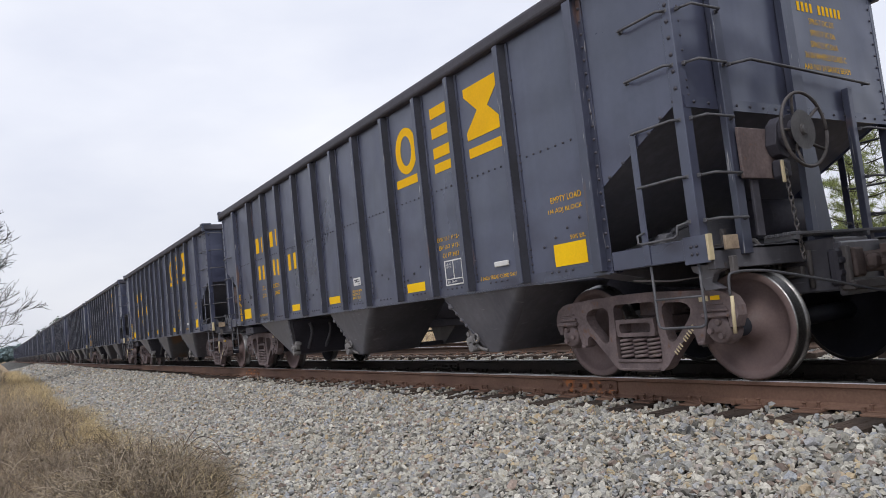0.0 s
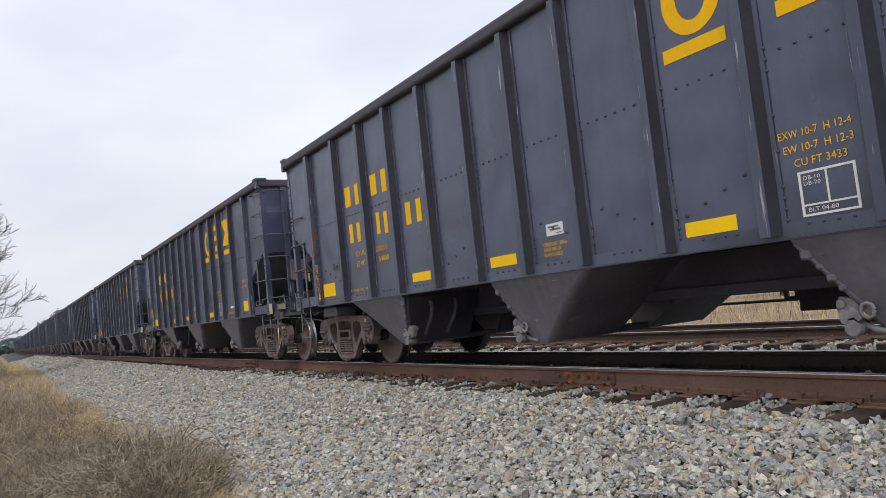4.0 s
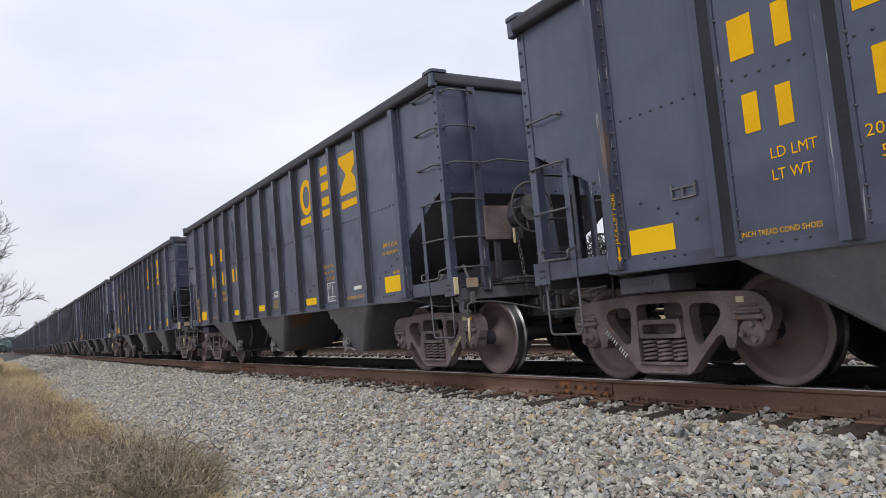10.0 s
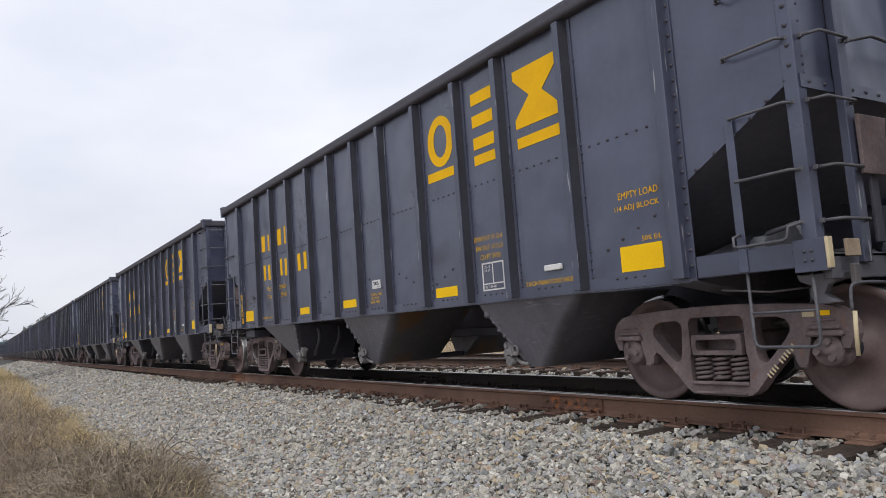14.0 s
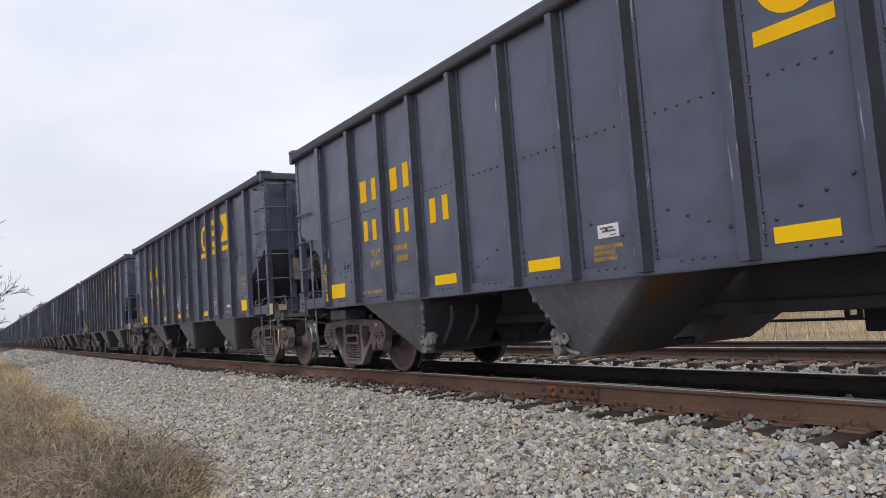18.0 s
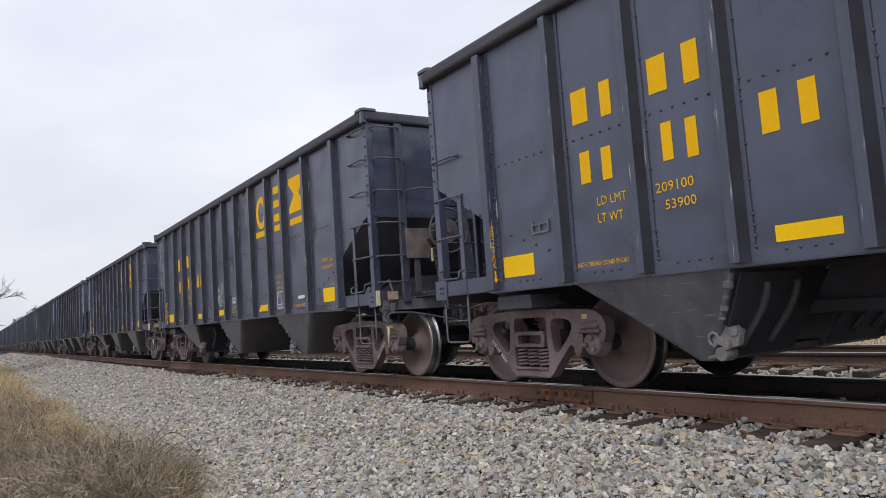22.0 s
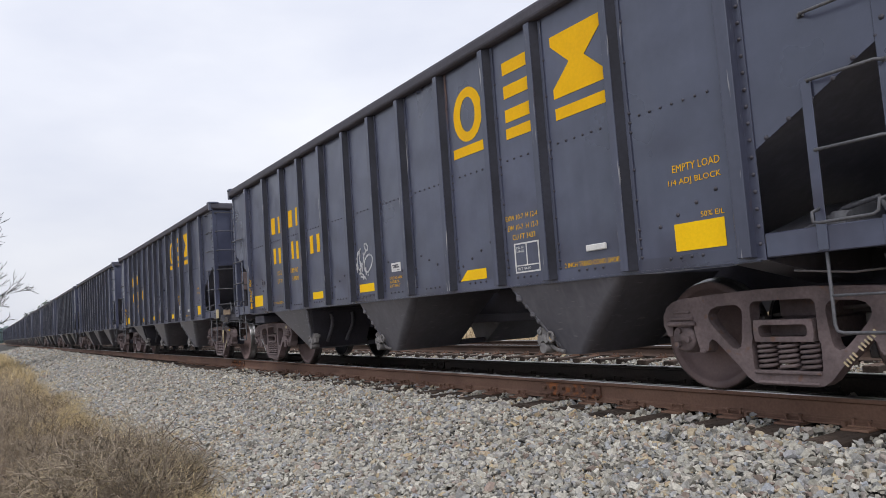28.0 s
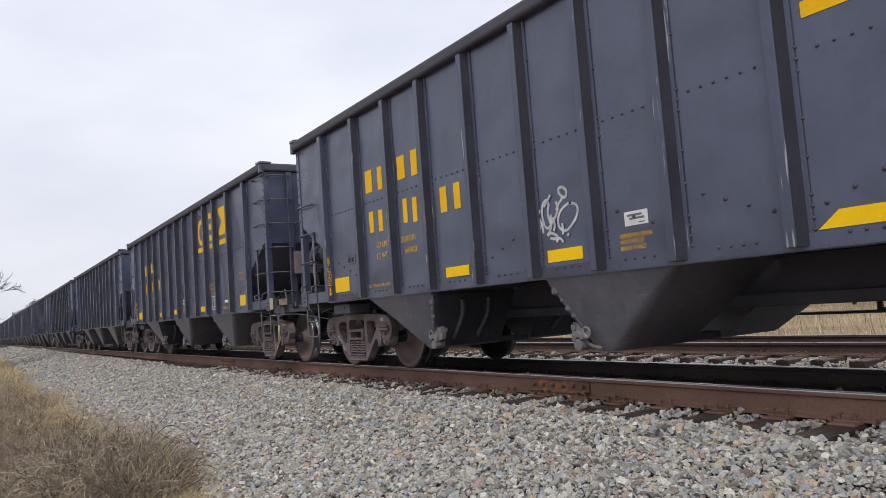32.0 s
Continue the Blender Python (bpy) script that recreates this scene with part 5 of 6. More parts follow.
            for i, q in enumerate(smooth_pts):
                d = (smooth_pts[min(i + 1, len(smooth_pts) - 1)] - smooth_pts[max(i - 1, 0)]).normalized()
                for w in (-0.013, 0.013):
                    vs.append((q.x - d.y * w, y - 0.0025 - 0.0006 * order, q.y + d.x * w))
                if i:
                    fs.append((2 * i - 2, 2 * i - 1, 2 * i + 1, 2 * i))
            mark("sprayed_stroke", Shape().add(vs, fs), SPRAY, "pale thin spray paint")
    # routing card holder and small bright data plate
    fr = Shape()
    for x0, x1, z0, z1 in ((-4.94, -4.70, 1.52, 1.535), (-4.94, -4.925, 1.535, 1.64), (-4.715, -4.70, 1.535, 1.64), (-4.925, -4.715, 1.60, 1.612), (-4.83, -4.818, 1.535, 1.60)):
        fr.box(x0, x1, y - 0.018, y, z0, z1)
    mark("card_holder", fr, PAINT_UNDER)
    mark("tag_reader_plate", Shape().box(3.905, 4.14, y - 0.03, y, 1.245, 1.30, 0.006), WHITE, "small pale transponder box")
    # front end: the text panel
    for words, z0, w in (("SPRG 7 OC D5", 3.10, 0.40), ("SPRG 7 IC D6", 2.99, 0.40), ("SPRG 2 IC D6A", 2.88, 0.44), ("36 IN WHEELS CLASS C", 2.77, 0.66), ("AAR NO 24 BRAKE BEAM", 2.66, 0.74)):
        t = text_shape(words, 0, 0, w, 0.055, 0)
        t.v = [(6.5735, 0.57 - w / 2 + c[0], z0 + c[2]) for c in t.v]
        mark("end_lettering", t, kind="stuff")
    nb = Shape()
    for i in range(11):
        if i != 4:
            nb.box(6.5705, 6.5735, 0.22 + 0.066 * i, 0.255 + 0.066 * i, 3.21, 3.30)
    mark("number_bar", nb, kind="stuff")
    # stencilled number on the truck sides: short bars set square to the slanting arm
    for tx in (5.46, -5.515):
        bb = Shape()
        q = 1 if tx > 0 else -1
        dx, dz = q * 0.707, 0.707
        for i in range(11):
            if i == 4:
                continue
            px, pz = tx + q * (0.43 + 0.0215 * i), 0.275 + 0.0215 * i
            hx, hz = -dz * 0.021, dx * 0.021
            wx, wz = dx * 0.007, dz * 0.007
            bb.prism([(px - hx - wx, pz - hz - wz), (px - hx + wx, pz - hz + wz), (px + hx + wx, pz + hz + wz), (px + hx - wx, pz + hz - wz)], "y", -1.179, -1.1765)
        mark("truck_number_bar", bb, CREAM if tx > 0 else SPRAY, kind="stuff")


def make_car(full, load="208200", light="54800", notch=False, rusty=False):
    car = thing("hopper_car", "black riveted hopper car with yellow lettering and pale sprayed scrawl" if notch else "black riveted hopper car with rust-streaked hoppers and yellow lettering" if rusty else "dusty black riveted open-top hopper car with yellow lettering", "hopper car", "coal train")
    add_body(car, full, rusty)
    if full:
        add_rivets(car)
    add_ends(car, full)
    if full:
        add_letters(car, load, light, notch)
    sets = add_trucks(car, full)
    return car, sets


TRAIN = []
FIRST_X = -10.22
for k, (ld, lt) in enumerate((("208200", "54800"), ("208200", "54800"), ("209100", "53900"), ("208100", "54900"), ("208900", "54100"))):
    ob, sets = make_car(True, ld, lt, notch=(k == 3), rusty=(k == 2))
    TRAIN.append((ob, FIRST_X - CAR_PITCH * (k - 1), sets))
far_car, far_sets = make_car(False)
TRAIN.append((far_car, FIRST_X - CAR_PITCH * 4, far_sets))
for k in range(5, 17):
    ob = copy_thing(far_car, pose(FIRST_X - CAR_PITCH * k, 0, 0))
    axles = sorted((c for c in ob.children if c.name.startswith("wheelset")), key=lambda c: -c.matrix_basis.translation.x)
    TRAIN.append((ob, FIRST_X - CAR_PITCH * k, [(a, a.matrix_basis.translation.x) for a in axles]))

# ---- ties, plates, spikes and joints ----
TIE_STEP = 0.545
rng = random.Random(11)
TIE_MESHES = []
for k in range(4):
    t = Shape().box(-0.115, 0.115, -1.40, 1.40, -0.18, 0.0, 0.012)
    for i in range(3):
        cxk = rng.uniform(-0.08, 0.08)
        t.box(cxk - 0.012, cxk + 0.012, -1.402, -1.2 + 0.2 * i, -0.05, 0.0025)
    TIE_MESHES.append(t.mesh("railroad_tie", TIE))
PLATE_MESH = Shape().box(-0.10, 0.10, -0.19, 0.19, 0.0, 0.018, 0.004).box(-0.095, 0.095, -0.105, -0.075, 0.016, 0.03, 0.004).box(-0.095, 0.095, 0.075, 0.105, 0.016, 0.03, 0.004).mesh("tie_plate", RAIL_RUST)
SPIKE_MESH = Shape().box(-0.009, 0.009, -0.009, 0.009, 0.0, 0.045, 0.002).box(-0.016, 0.016, -0.024, 0.014, 0.040, 0.056, 0.005).mesh("rail_spike", RAIL_RUST)
# plates and spikes of the far rail carry the same painted shade
SHADED_PLATE, SHADED_SPIKE = PLATE_MESH.copy(), SPIKE_MESH.copy()
for me in (SHADED_PLATE, SHADED_SPIKE):
    me.materials[0] = RAIL_SHADED
ANCHOR_MESH = Shape().box(-0.016, 0.016, -0.095, 0.085, -0.012, 0.002, 0.003).box(-0.016, 0.016, -0.098, -0.06, -0.012, 0.03, 0.004).mesh("rail_anchor", RAIL_RUST)


# upward faces take a lighter rusty tone, leaving the ends painted as shade
LIT_TOP_TIES = []
for me in TIE_MESHES:
    tie = me.copy()
    tie.materials.append(TIE_TOP)
    for p in tie.polygons:
        if p.normal.z > 0.8:
            p.material_index = 1
    LIT_TOP_TIES.append(tie)


def track(name, y_near, lift, near_x, label, step=TIE_STEP, phase=-3.95, ties=TIE_MESHES):
    """The ties of one track, those near the camera with plates and spikes, the far ones joined."""
    ob = thing(name, label, "track", kind="structure")
    far = Shape()
    x = phase + 28 * step
    while x > -150:
        jx, jy = x + rng.uniform(-0.03, 0.03), rng.uniform(-0.04, 0.04)
        z = -0.219 + lift + rng.uniform(-0.006, 0.004)
        if x > near_x:
            t = new("railroad_tie", rng.choice(ties))
            t.parent = ob
            t.matrix_basis = pose(jx, y_near + 0.755 + jy, z, 0, 0, rng.uniform(-1.5, 1.5))
            for y in (y_near, y_near + GAUGE):
                in_shade = name == "track_1" and y > y_near
                p = new("tie_plate", SHADED_PLATE if in_shade else PLATE_MESH)
                p.parent = t
                p.matrix_basis = pose(0, y - y_near - 0.755 - jy, 0.0)
                if x > near_x * 0.6:
                    for dx, dy, turn in ((-0.06, -0.082, 0), (0.055, -0.084, 10), (0.06, 0.082, 180)):
                        s = new("rail_spike", SHADED_SPIKE if in_shade else SPIKE_MESH)
                        s.parent = t
                        s.matrix_basis = pose(dx, y - y_near - 0.755 - jy + dy, 0.012 + rng.uniform(0, 0.012), 0, 0, turn + 180)
        else:
            far.box(jx - 0.11, jx + 0.11, y_near - 0.62, y_near + 2.13, z - 0.1, z)
        x -= step
    part("far_ties", far, TIE, ob, kind="stuff")
    return ob


track_1 = track("track_1", 0.0, 0.0, -24, "dark weathered wooden ties under the train")
track_2 = track("track_2", TRACK2, TRACK2_Z + 0.005, -30, "dark weathered wooden ties of the empty track", 0.595, -5.485, LIT_TOP_TIES)

# rail joints: two bars bolted to the web
def joint(rail_ob, x0, x1, y, z, s, mat=JOINT_RUST, label="orange-rusted bolted joint bar"):
    bar = Shape().prism([(y + s * 0.0095, z - 0.158), (y + s * 0.055, z - 0.174), (y + s * 0.06, z - 0.165), (y + s * 0.030, z - 0.135), (y + s * 0.026, z - 0.066), (y + s * 0.033, z - 0.046), (y + s * 0.0095, z - 0.046)], "x", x0, x1)
    b = part("joint_bar", bar, mat, rail_ob, label)
    n = 6
    for i in range(n):
        x = x0 + (x1 - x0) * (i + 0.5) / n
        bolt = Shape().cyl((x, y + s * 0.026, z - 0.098), (x, y + s * 0.052, z - 0.098), 0.021, 6, smooth=False).cyl((x, y + s * 0.05, z - 0.098), (x, y + s * 0.066, z - 0.098), 0.012, 8)
        part("bolt", bolt, RAIL_SHADED if mat is RAIL_SHADED else RAIL_RUST, b)


joint(near_rail, -6.42, -5.50, 0.0, 0.0, -1)
joint(near_rail, -18.4, -17.4, 0.0, 0.0, -1)
joint(far_rail, -11.75, -10.85, GAUGE, FAR_LIFT, -1, RAIL_SHADED, "bolted joint bar darkened for the train's shade")
# anchors clipped to the foot of the near rail beside the ties
ax_x = -3.95 + 6 * TIE_STEP
while ax_x > -14:
    for d in (-0.15, 0.15):
        a = new("rail_anchor", ANCHOR_MESH)
        a.parent = near_rail
        a.matrix_basis = pose(ax_x + d + rng.uniform(-0.02, 0.02), 0, -0.196)
    ax_x -= TIE_STEP * 2

# ---- ballast stones ----
PHI = (1 + 5 ** 0.5) / 2
ICO_V = np.array([(-1, PHI, 0), (1, PHI, 0), (-1, -PHI, 0), (1, -PHI, 0), (0, -1, PHI), (0, 1, PHI), (0, -1, -PHI), (0, 1, -PHI), (PHI, 0, -1), (PHI, 0, 1), (-PHI, 0, -1), (-PHI, 0, 1)], float) / 1.902
ICO_F = np.array([(0, 11, 5), (0, 5, 1), (0, 1, 7), (0, 7, 10), (0, 10, 11), (1, 5, 9), (5, 11, 4), (11, 10, 2), (10, 7, 6), (7, 1, 8),
                  (3, 9, 4), (3, 4, 2), (3, 2, 6), (3, 6, 8), (3, 8, 9), (4, 9, 5), (2, 4, 11), (6, 2, 10), (8, 6, 7), (9, 8, 1)])
rs = np.random.RandomState(5)


def mesh_from_arrays(name, verts, tris, mat):
    me = bpy.data.meshes.new(name)
    me.vertices.add(len(verts))
    me.vertices.foreach_set("co", verts.astype(np.float32).ravel())
    me.loops.add(tris.size)
    me.loops.foreach_set("vertex_index", tris.astype(np.int32).ravel())
    me.polygons.add(len(tris))
    me.polygons.foreach_set("loop_start", np.arange(0, tris.size, 3, dtype=np.int32))
    me.polygons.foreach_set("use_smooth", np.zeros(len(tris), dtype=bool))
    me.update(calc_edges=True)
    me.materials.append(mat)
    return me


# a split block: eight corners, two of them knocked off
BLOCK_V = np.array([(-1, -1, -1), (1, -1, -1), (1, 1, -1), (-1, 1, -1), (-1, -1, 1), (0.35, -1, 1), (1, -1, 0.3), (1, 0.2, 1), (1, 1, 0.9), (-0.2, 1, 1), (-1, 0.5, 1), (-1, 1, 0.35)], float) * 0.78
BLOCK_F = np.array([(0, 3, 2), (0, 2, 1), (0, 1, 6), (0, 6, 5), (0, 5, 4), (1, 2, 8), (1, 8, 7), (1, 7, 6), (5, 6, 7), (2, 3, 11), (2, 11, 9), (2, 9, 8), (3, 0, 4), (3, 4, 10), (3, 10, 11), (9, 11, 10), (4, 5, 7), (4, 7, 10), (10, 7, 9), (9, 7, 8)])


def stone_verts(n, size, block=True):
    """n broken stones about their own centres: jittered, flattened, turned; angular like crushed rock."""
    v = (BLOCK_V[None] if block else ICO_V[None] * rs.uniform(0.7, 1.25, (n, 12, 1))) + rs.normal(0, 0.13, (n, 12, 3))
    v = v + v[:, :, 2:3] * rs.normal(0, 0.3, (n, 1, 3)) * np.array([1.0, 1.0, 0.0])
    v *= np.stack([rs.uniform(0.9, 1.35, n), rs.uniform(0.75, 1.1, n), rs.uniform(0.5, 0.95, n)], 1)[:, None]
    q = rs.normal(size=(n, 4)) * np.array([1.0, 0.36, 0.36, 1.0])
    q /= np.linalg.norm(q, axis=1)[:, None]
    w, x, y, z = q.T
    r = np.stack([1 - 2 * (y * y + z * z), 2 * (x * y - z * w), 2 * (x * z + y * w), 2 * (x * y + z * w), 1 - 2 * (x * x + z * z), 2 * (y * z - x * w),
                  2 * (x * z - y * w), 2 * (y * z + x * w), 1 - 2 * (x * x + y * y)], 1).reshape(n, 3, 3)
    return np.einsum("nij,nkj->nki", r, v) * (size * np.exp(rs.normal(0, 0.28, n)) / 2)[:, None, None]


BED_H = np.vectorize(bed_height)


def strew(x0, x1, y0, y1, per_m2, size, sink=0.35, keep=None):
    n = int((x1 - x0) * (y1 - y0) * per_m2)
    x, y = rs.uniform(x0, x1, n), rs.uniform(y0, y1, n)
    if keep is not None:
        ok = keep(x, y)
        x, y = x[ok], y[ok]
        n = len(x)
    v = np.concatenate([stone_verts(n // 3, size, False), stone_verts(n - n // 3, size)])
    lump = 0.018 * np.sin(x * 5.1 + 1.3 * np.sin(y * 4.3)) * np.cos(y * 6.2 + x)
    z = BED_H(y) + lump + rs.uniform(-sink - 0.35, 0.75, n) * size
    f = np.concatenate([np.repeat(ICO_F[None], n // 3, 0), np.repeat(BLOCK_F[None], n - n // 3, 0)])
    return v + np.stack([x, y, z], 1)[:, None], f


def off_ties(x, y):
    """Leaves the tops of the near track's ties free of stones."""
    k = np.abs((x + 3.95) / TIE_STEP - np.round((x + 3.95) / TIE_STEP)) * TIE_STEP
    return (k > 0.16) | (y < -0.66 - 0.10 * np.sin(x * 7.0))


def off_second(x, y):
    k = np.abs((x + 5.485) / 0.595 - np.round((x + 5.485) / 0.595)) * 0.595
    return (k > 0.15) | (y < 5.0)


heaps = [strew(-7.5, -1.0, -3.5, -0.66, 1750, 0.0365), strew(-7.5, 0.5, -0.85, 0.0, 900, 0.037, 0.9, off_ties), strew(-14.0, -7.5, -3.6, -0.68, 1500, 0.0365), strew(-18.0, -7.5, -0.85, 0.0, 500, 0.040, 0.9, off_ties),
         strew(-22.0, -14.0, -3.6, -0.70, 1000, 0.040), strew(-36.0, -22.0, -3.7, -0.5, 430, 0.050), strew(-60.0, -36.0, -3.8, -0.5, 130, 0.080), strew(-120.0, -60.0, -3.9, -0.5, 22, 0.14),
         strew(-1.0, 12.0, -3.5, -0.66, 420, 0.050), strew(0.5, 12.0, -0.85, 0.0, 300, 0.045, 0.9, off_ties), strew(2.0, 12.0, 1.6, 5.6, 60, 0.06, 0.5),
         strew(-20.0, 2.0, 0.1, 1.42, 150, 0.045, 0.9, off_ties), strew(-20.0, 2.0, 1.6, 4.5, 130, 0.050, 0.5), strew(-30.0, 2.0, 4.5, 4.95, 300, 0.046, 0.9), strew(-30.0, 2.0, 4.95, 5.66, 1300, 0.046, 0.7, off_second), strew(-20.0, 2.0, 5.8, 7.2, 130, 0.05, 0.9, off_second), strew(-45.0, -20.0, 1.6, 4.9, 50, 0.075, 0.5)]
allv = np.concatenate([h[0] for h in heaps])
tris = (np.concatenate([h[1] for h in heaps]) + 12 * np.arange(len(allv))[:, None, None]).reshape(-1, 3)
loose = new("loose_ballast", mesh_from_arrays("loose_ballast", allv.reshape(-1, 3), tris, STONE))
loose.parent = ballast_bed
tagged(loose, "grey and tan crushed granite stones", kind="stuff")
# the nearest stones lie singly on the shoulder
STONE_MESHES = [mesh_from_arrays("stone", v, BLOCK_F, STONE) for v in stone_verts(10, 0.042)]
for k in range(290):
    x, y = rs.uniform(-5.4, -2.2), rs.uniform(-2.75, -1.1)
    st = new("stone", STONE_MESHES[k % 10])
    st.parent = ballast_bed
    st.matrix_basis = pose(x, y, bed_height(y) + 0.008 + rs.uniform(0, 0.01), rs.uniform(-20, 20), rs.uniform(-20, 20), rs.uniform(0, 360))

# ---- weeds, trees and far woods ----
def ribbons(roots, tips, bend, width, segs=3):
    """Thin curved stems: flat ribbons from root to tip with a sideways sag."""
    n = len(roots)
    k = np.linspace(0, 1, segs + 1)
    mid = bend[:, None] * (k * (1 - k) * 4)[None, :, None]
    line = roots[:, None] * (1 - k)[None, :, None] + tips[:, None] * k[None, :, None] + mid
    d = tips - roots
    side = np.cross(d, rs.normal(size=(n, 3)))
    side /= np.linalg.norm(side, axis=1)[:, None] + 1e-9
    w = width[:, None, None] * (1 - 0.75 * k)[None, :, None] * 0.5
    v = np.stack([line - side[:, None] * w, line + side[:, None] * w], 2).reshape(n, -1, 3)
    f = []
    for i in range(segs):
        a = 2 * i
        f += [(a, a + 1, a + 3), (a, a + 3, a + 2)]
    f = np.array(f)
    tri = (f[None] + (2 * (segs + 1)) * np.arange(n)[:, None, None]).reshape(-1, 3)
    return v.reshape(-1, 3), tri


def weeds(name, label, mat, x, y, height, width, lean, curl, base=None):
    n = len(x)
    z = np.array([ground_height(a, b) for a, b in zip(x, y)]) if base is None else base
    roots = np.stack([x, y, z - 0.02], 1)
    a = rs.uniform(0, 2 * np.pi, n)
    off = np.stack([np.cos(a), np.sin(a), np.zeros(n)], 1) * (height * lean * rs.uniform(0.1, 1.0, n))[:, None]
    tips = roots + off + np.stack([np.zeros(n), np.zeros(n), height], 1)
    bend = rs.normal(0, 1, (n, 3)) * (height * curl)[:, None]
    v, t = ribbons(roots, tips, bend, width, 4)
    return tagged(new(name, mesh_from_arrays(name, v, t, mat)), label, "dry grass", kind="stuff")


def field(n, x0, x1, edge, depth):
    """Places on the verge: beyond the ragged edge of the ballast."""
    x = rs.uniform(x0, x1, n)
    e = edge + 0.22 * np.sin(x * 0.9) + 0.16 * np.sin(x * 2.3 + 1.0) + 0.1 * np.sin(x * 5.7)
    return x, e - depth * rs.uniform(0, 1, n) ** 1.3


# tan bunch grass along the ballast edge
x, y = field(19000, -30, -6.0, -3.50, 1.1)
weeds("edge_grass", "matted tan winter grass at the ballast edge", STRAW, x, y, rs.uniform(0.06, 0.22, len(x)), rs.uniform(0.003, 0.006, len(x)), 1.2, 0.35)
x, y = field(7000, -90, -30, -3.6, 1.4)
weeds("edge_grass", "matted tan winter grass along the line", STRAW, x, y, rs.uniform(0.2, 0.5, len(x)), rs.uniform(0.012, 0.03, len(x)), 0.8, 0.15)
x, y = field(9000, -22, -6.2, -3.30, 0.55)
weeds("edge_grass", "pale straw combed flat over the stones", STRAW, x, y, rs.uniform(0.06, 0.22, len(x)), rs.uniform(0.003, 0.007, len(x)), 1.6, 0.35)
x, y = field(5000, -6.0, 10, -3.75, 2.6)
weeds("edge_grass", "short tan winter grass at the ballast edge", STRAW, x, y, rs.uniform(0.04, 0.12, len(x)), rs.uniform(0.004, 0.008, len(x)), 1.2, 0.2)
# brown tangled weeds further out
x, y = field(26000, -16, -6.2, -4.0, 3.2)
keep = (x < -7.2) | (y < -3.9)
x, y = x[keep], y[keep]
weeds("brown_weeds", "tangled brown dead weeds on the verge", TWIG, x, y, rs.uniform(0.05, 0.22, len(x)) * (0.8 + 0.45 * np.sin(x * 1.7) * np.cos(y * 2.1)), rs.uniform(0.003, 0.008, len(x)), 1.7, 0.6)
x, y = field(14000, -45, -16, -4.3, 6.0)
weeds("brown_weeds", "tangled brown dead weeds on the verge", TWIG, x, y, rs.uniform(0.15, 0.5, len(x)), rs.uniform(0.005, 0.012, len(x)), 1.1, 0.4)
x, y = field(9000, -130, -45, -5.0, 22.0)
weeds("brown_weeds", "brown dead weeds across the verge", TWIG, x, y, rs.uniform(0.3, 0.9, len(x)), rs.uniform(0.02, 0.06, len(x)), 0.6, 0.15)
# dark stems added to imitate the shaded gaps between the weeds
x, y = field(7000, -24, -6.4, -3.9, 3.6)
weeds("brown_weeds", "dark dead stems standing in for shaded gaps in the verge", TWIG_DARK, x, y, rs.uniform(0.10, 0.36, len(x)), rs.uniform(0.005, 0.010, len(x)), 1.6, 0.45)
# pale stalks scattered through
x, y = field(1300, -30, -6.5, -3.7, 3.6)
weeds("pale_stalks", "pale dry stalks among the weeds", STRAW, x, y, rs.uniform(0.12, 0.42, len(x)), rs.uniform(0.003, 0.006, len(x)), 1.0, 0.4)
# the mound of matted weeds close to the camera
m = 9000
a, r = rs.uniform(0, 2 * np.pi, m), np.sqrt(rs.uniform(0, 1, m))
x, y = -8.3 + 1.5 * r * np.cos(a), -4.15 + 0.85 * r * np.sin(a)
top = 0.42 * (1 - r ** 2)
weeds("weed_mound", "rounded heap of matted brown vines and grass", TWIG, x, y, rs.uniform(0.06, 0.18, m), rs.uniform(0.005, 0.011, m), 2.6, 0.7, base=-0.80 + top * rs.uniform(0.3, 1.0, m))
x, y = -8.3 + 1.5 * r * np.cos(a + 1.0), -4.1 + 0.85 * r * np.sin(a + 1.0)
weeds("weed_mound", "tan grass woven through the vine heap", STRAW, x[:1800], y[:1800], rs.uniform(0.08, 0.25, 1800), rs.uniform(0.003, 0.006, 1800), 1.9, 0.55, base=-0.80 + top[:1800] * rs.uniform(0.2, 0.9, 1800))
# more dark stems, imitating shade inside the heap
x, y = -8.3 + 1.4 * r * np.cos(a + 2.0), -4.12 + 0.8 * r * np.sin(a + 2.0)
weeds("weed_mound", "dark stems standing in for shade inside the vine heap", TWIG_DARK, x[:2600], y[:2600], rs.uniform(0.06, 0.18, 2600), rs.uniform(0.006, 0.013, 2600), 2.6, 0.7, base=-0.80 + top[:2600] * rs.uniform(0.2, 0.97, 2600))
# arched dark runners reaching over the stones
runner = Shape()
for k in range(16):
    x0, y0 = rs.uniform(-10.0, -6.9), rs.uniform(-3.75, -3.35)
    hgt, dx, dy = rs.uniform(0.10, 0.30), rs.uniform(-0.25, 0.7), rs.uniform(0.05, 0.42)
    runner.tube(smooth_line([(x0, y0, -0.78), (x0 + 0.2 * dx, y0 + 0.25 * dy, -0.70 + hgt * 0.75), (x0 + 0.55 * dx, y0 + 0.6 * dy, -0.68 + hgt), (x0 + dx, y0 + dy, -0.66 + hgt * 0.3)], 5), 0.004, 4, 0.002)
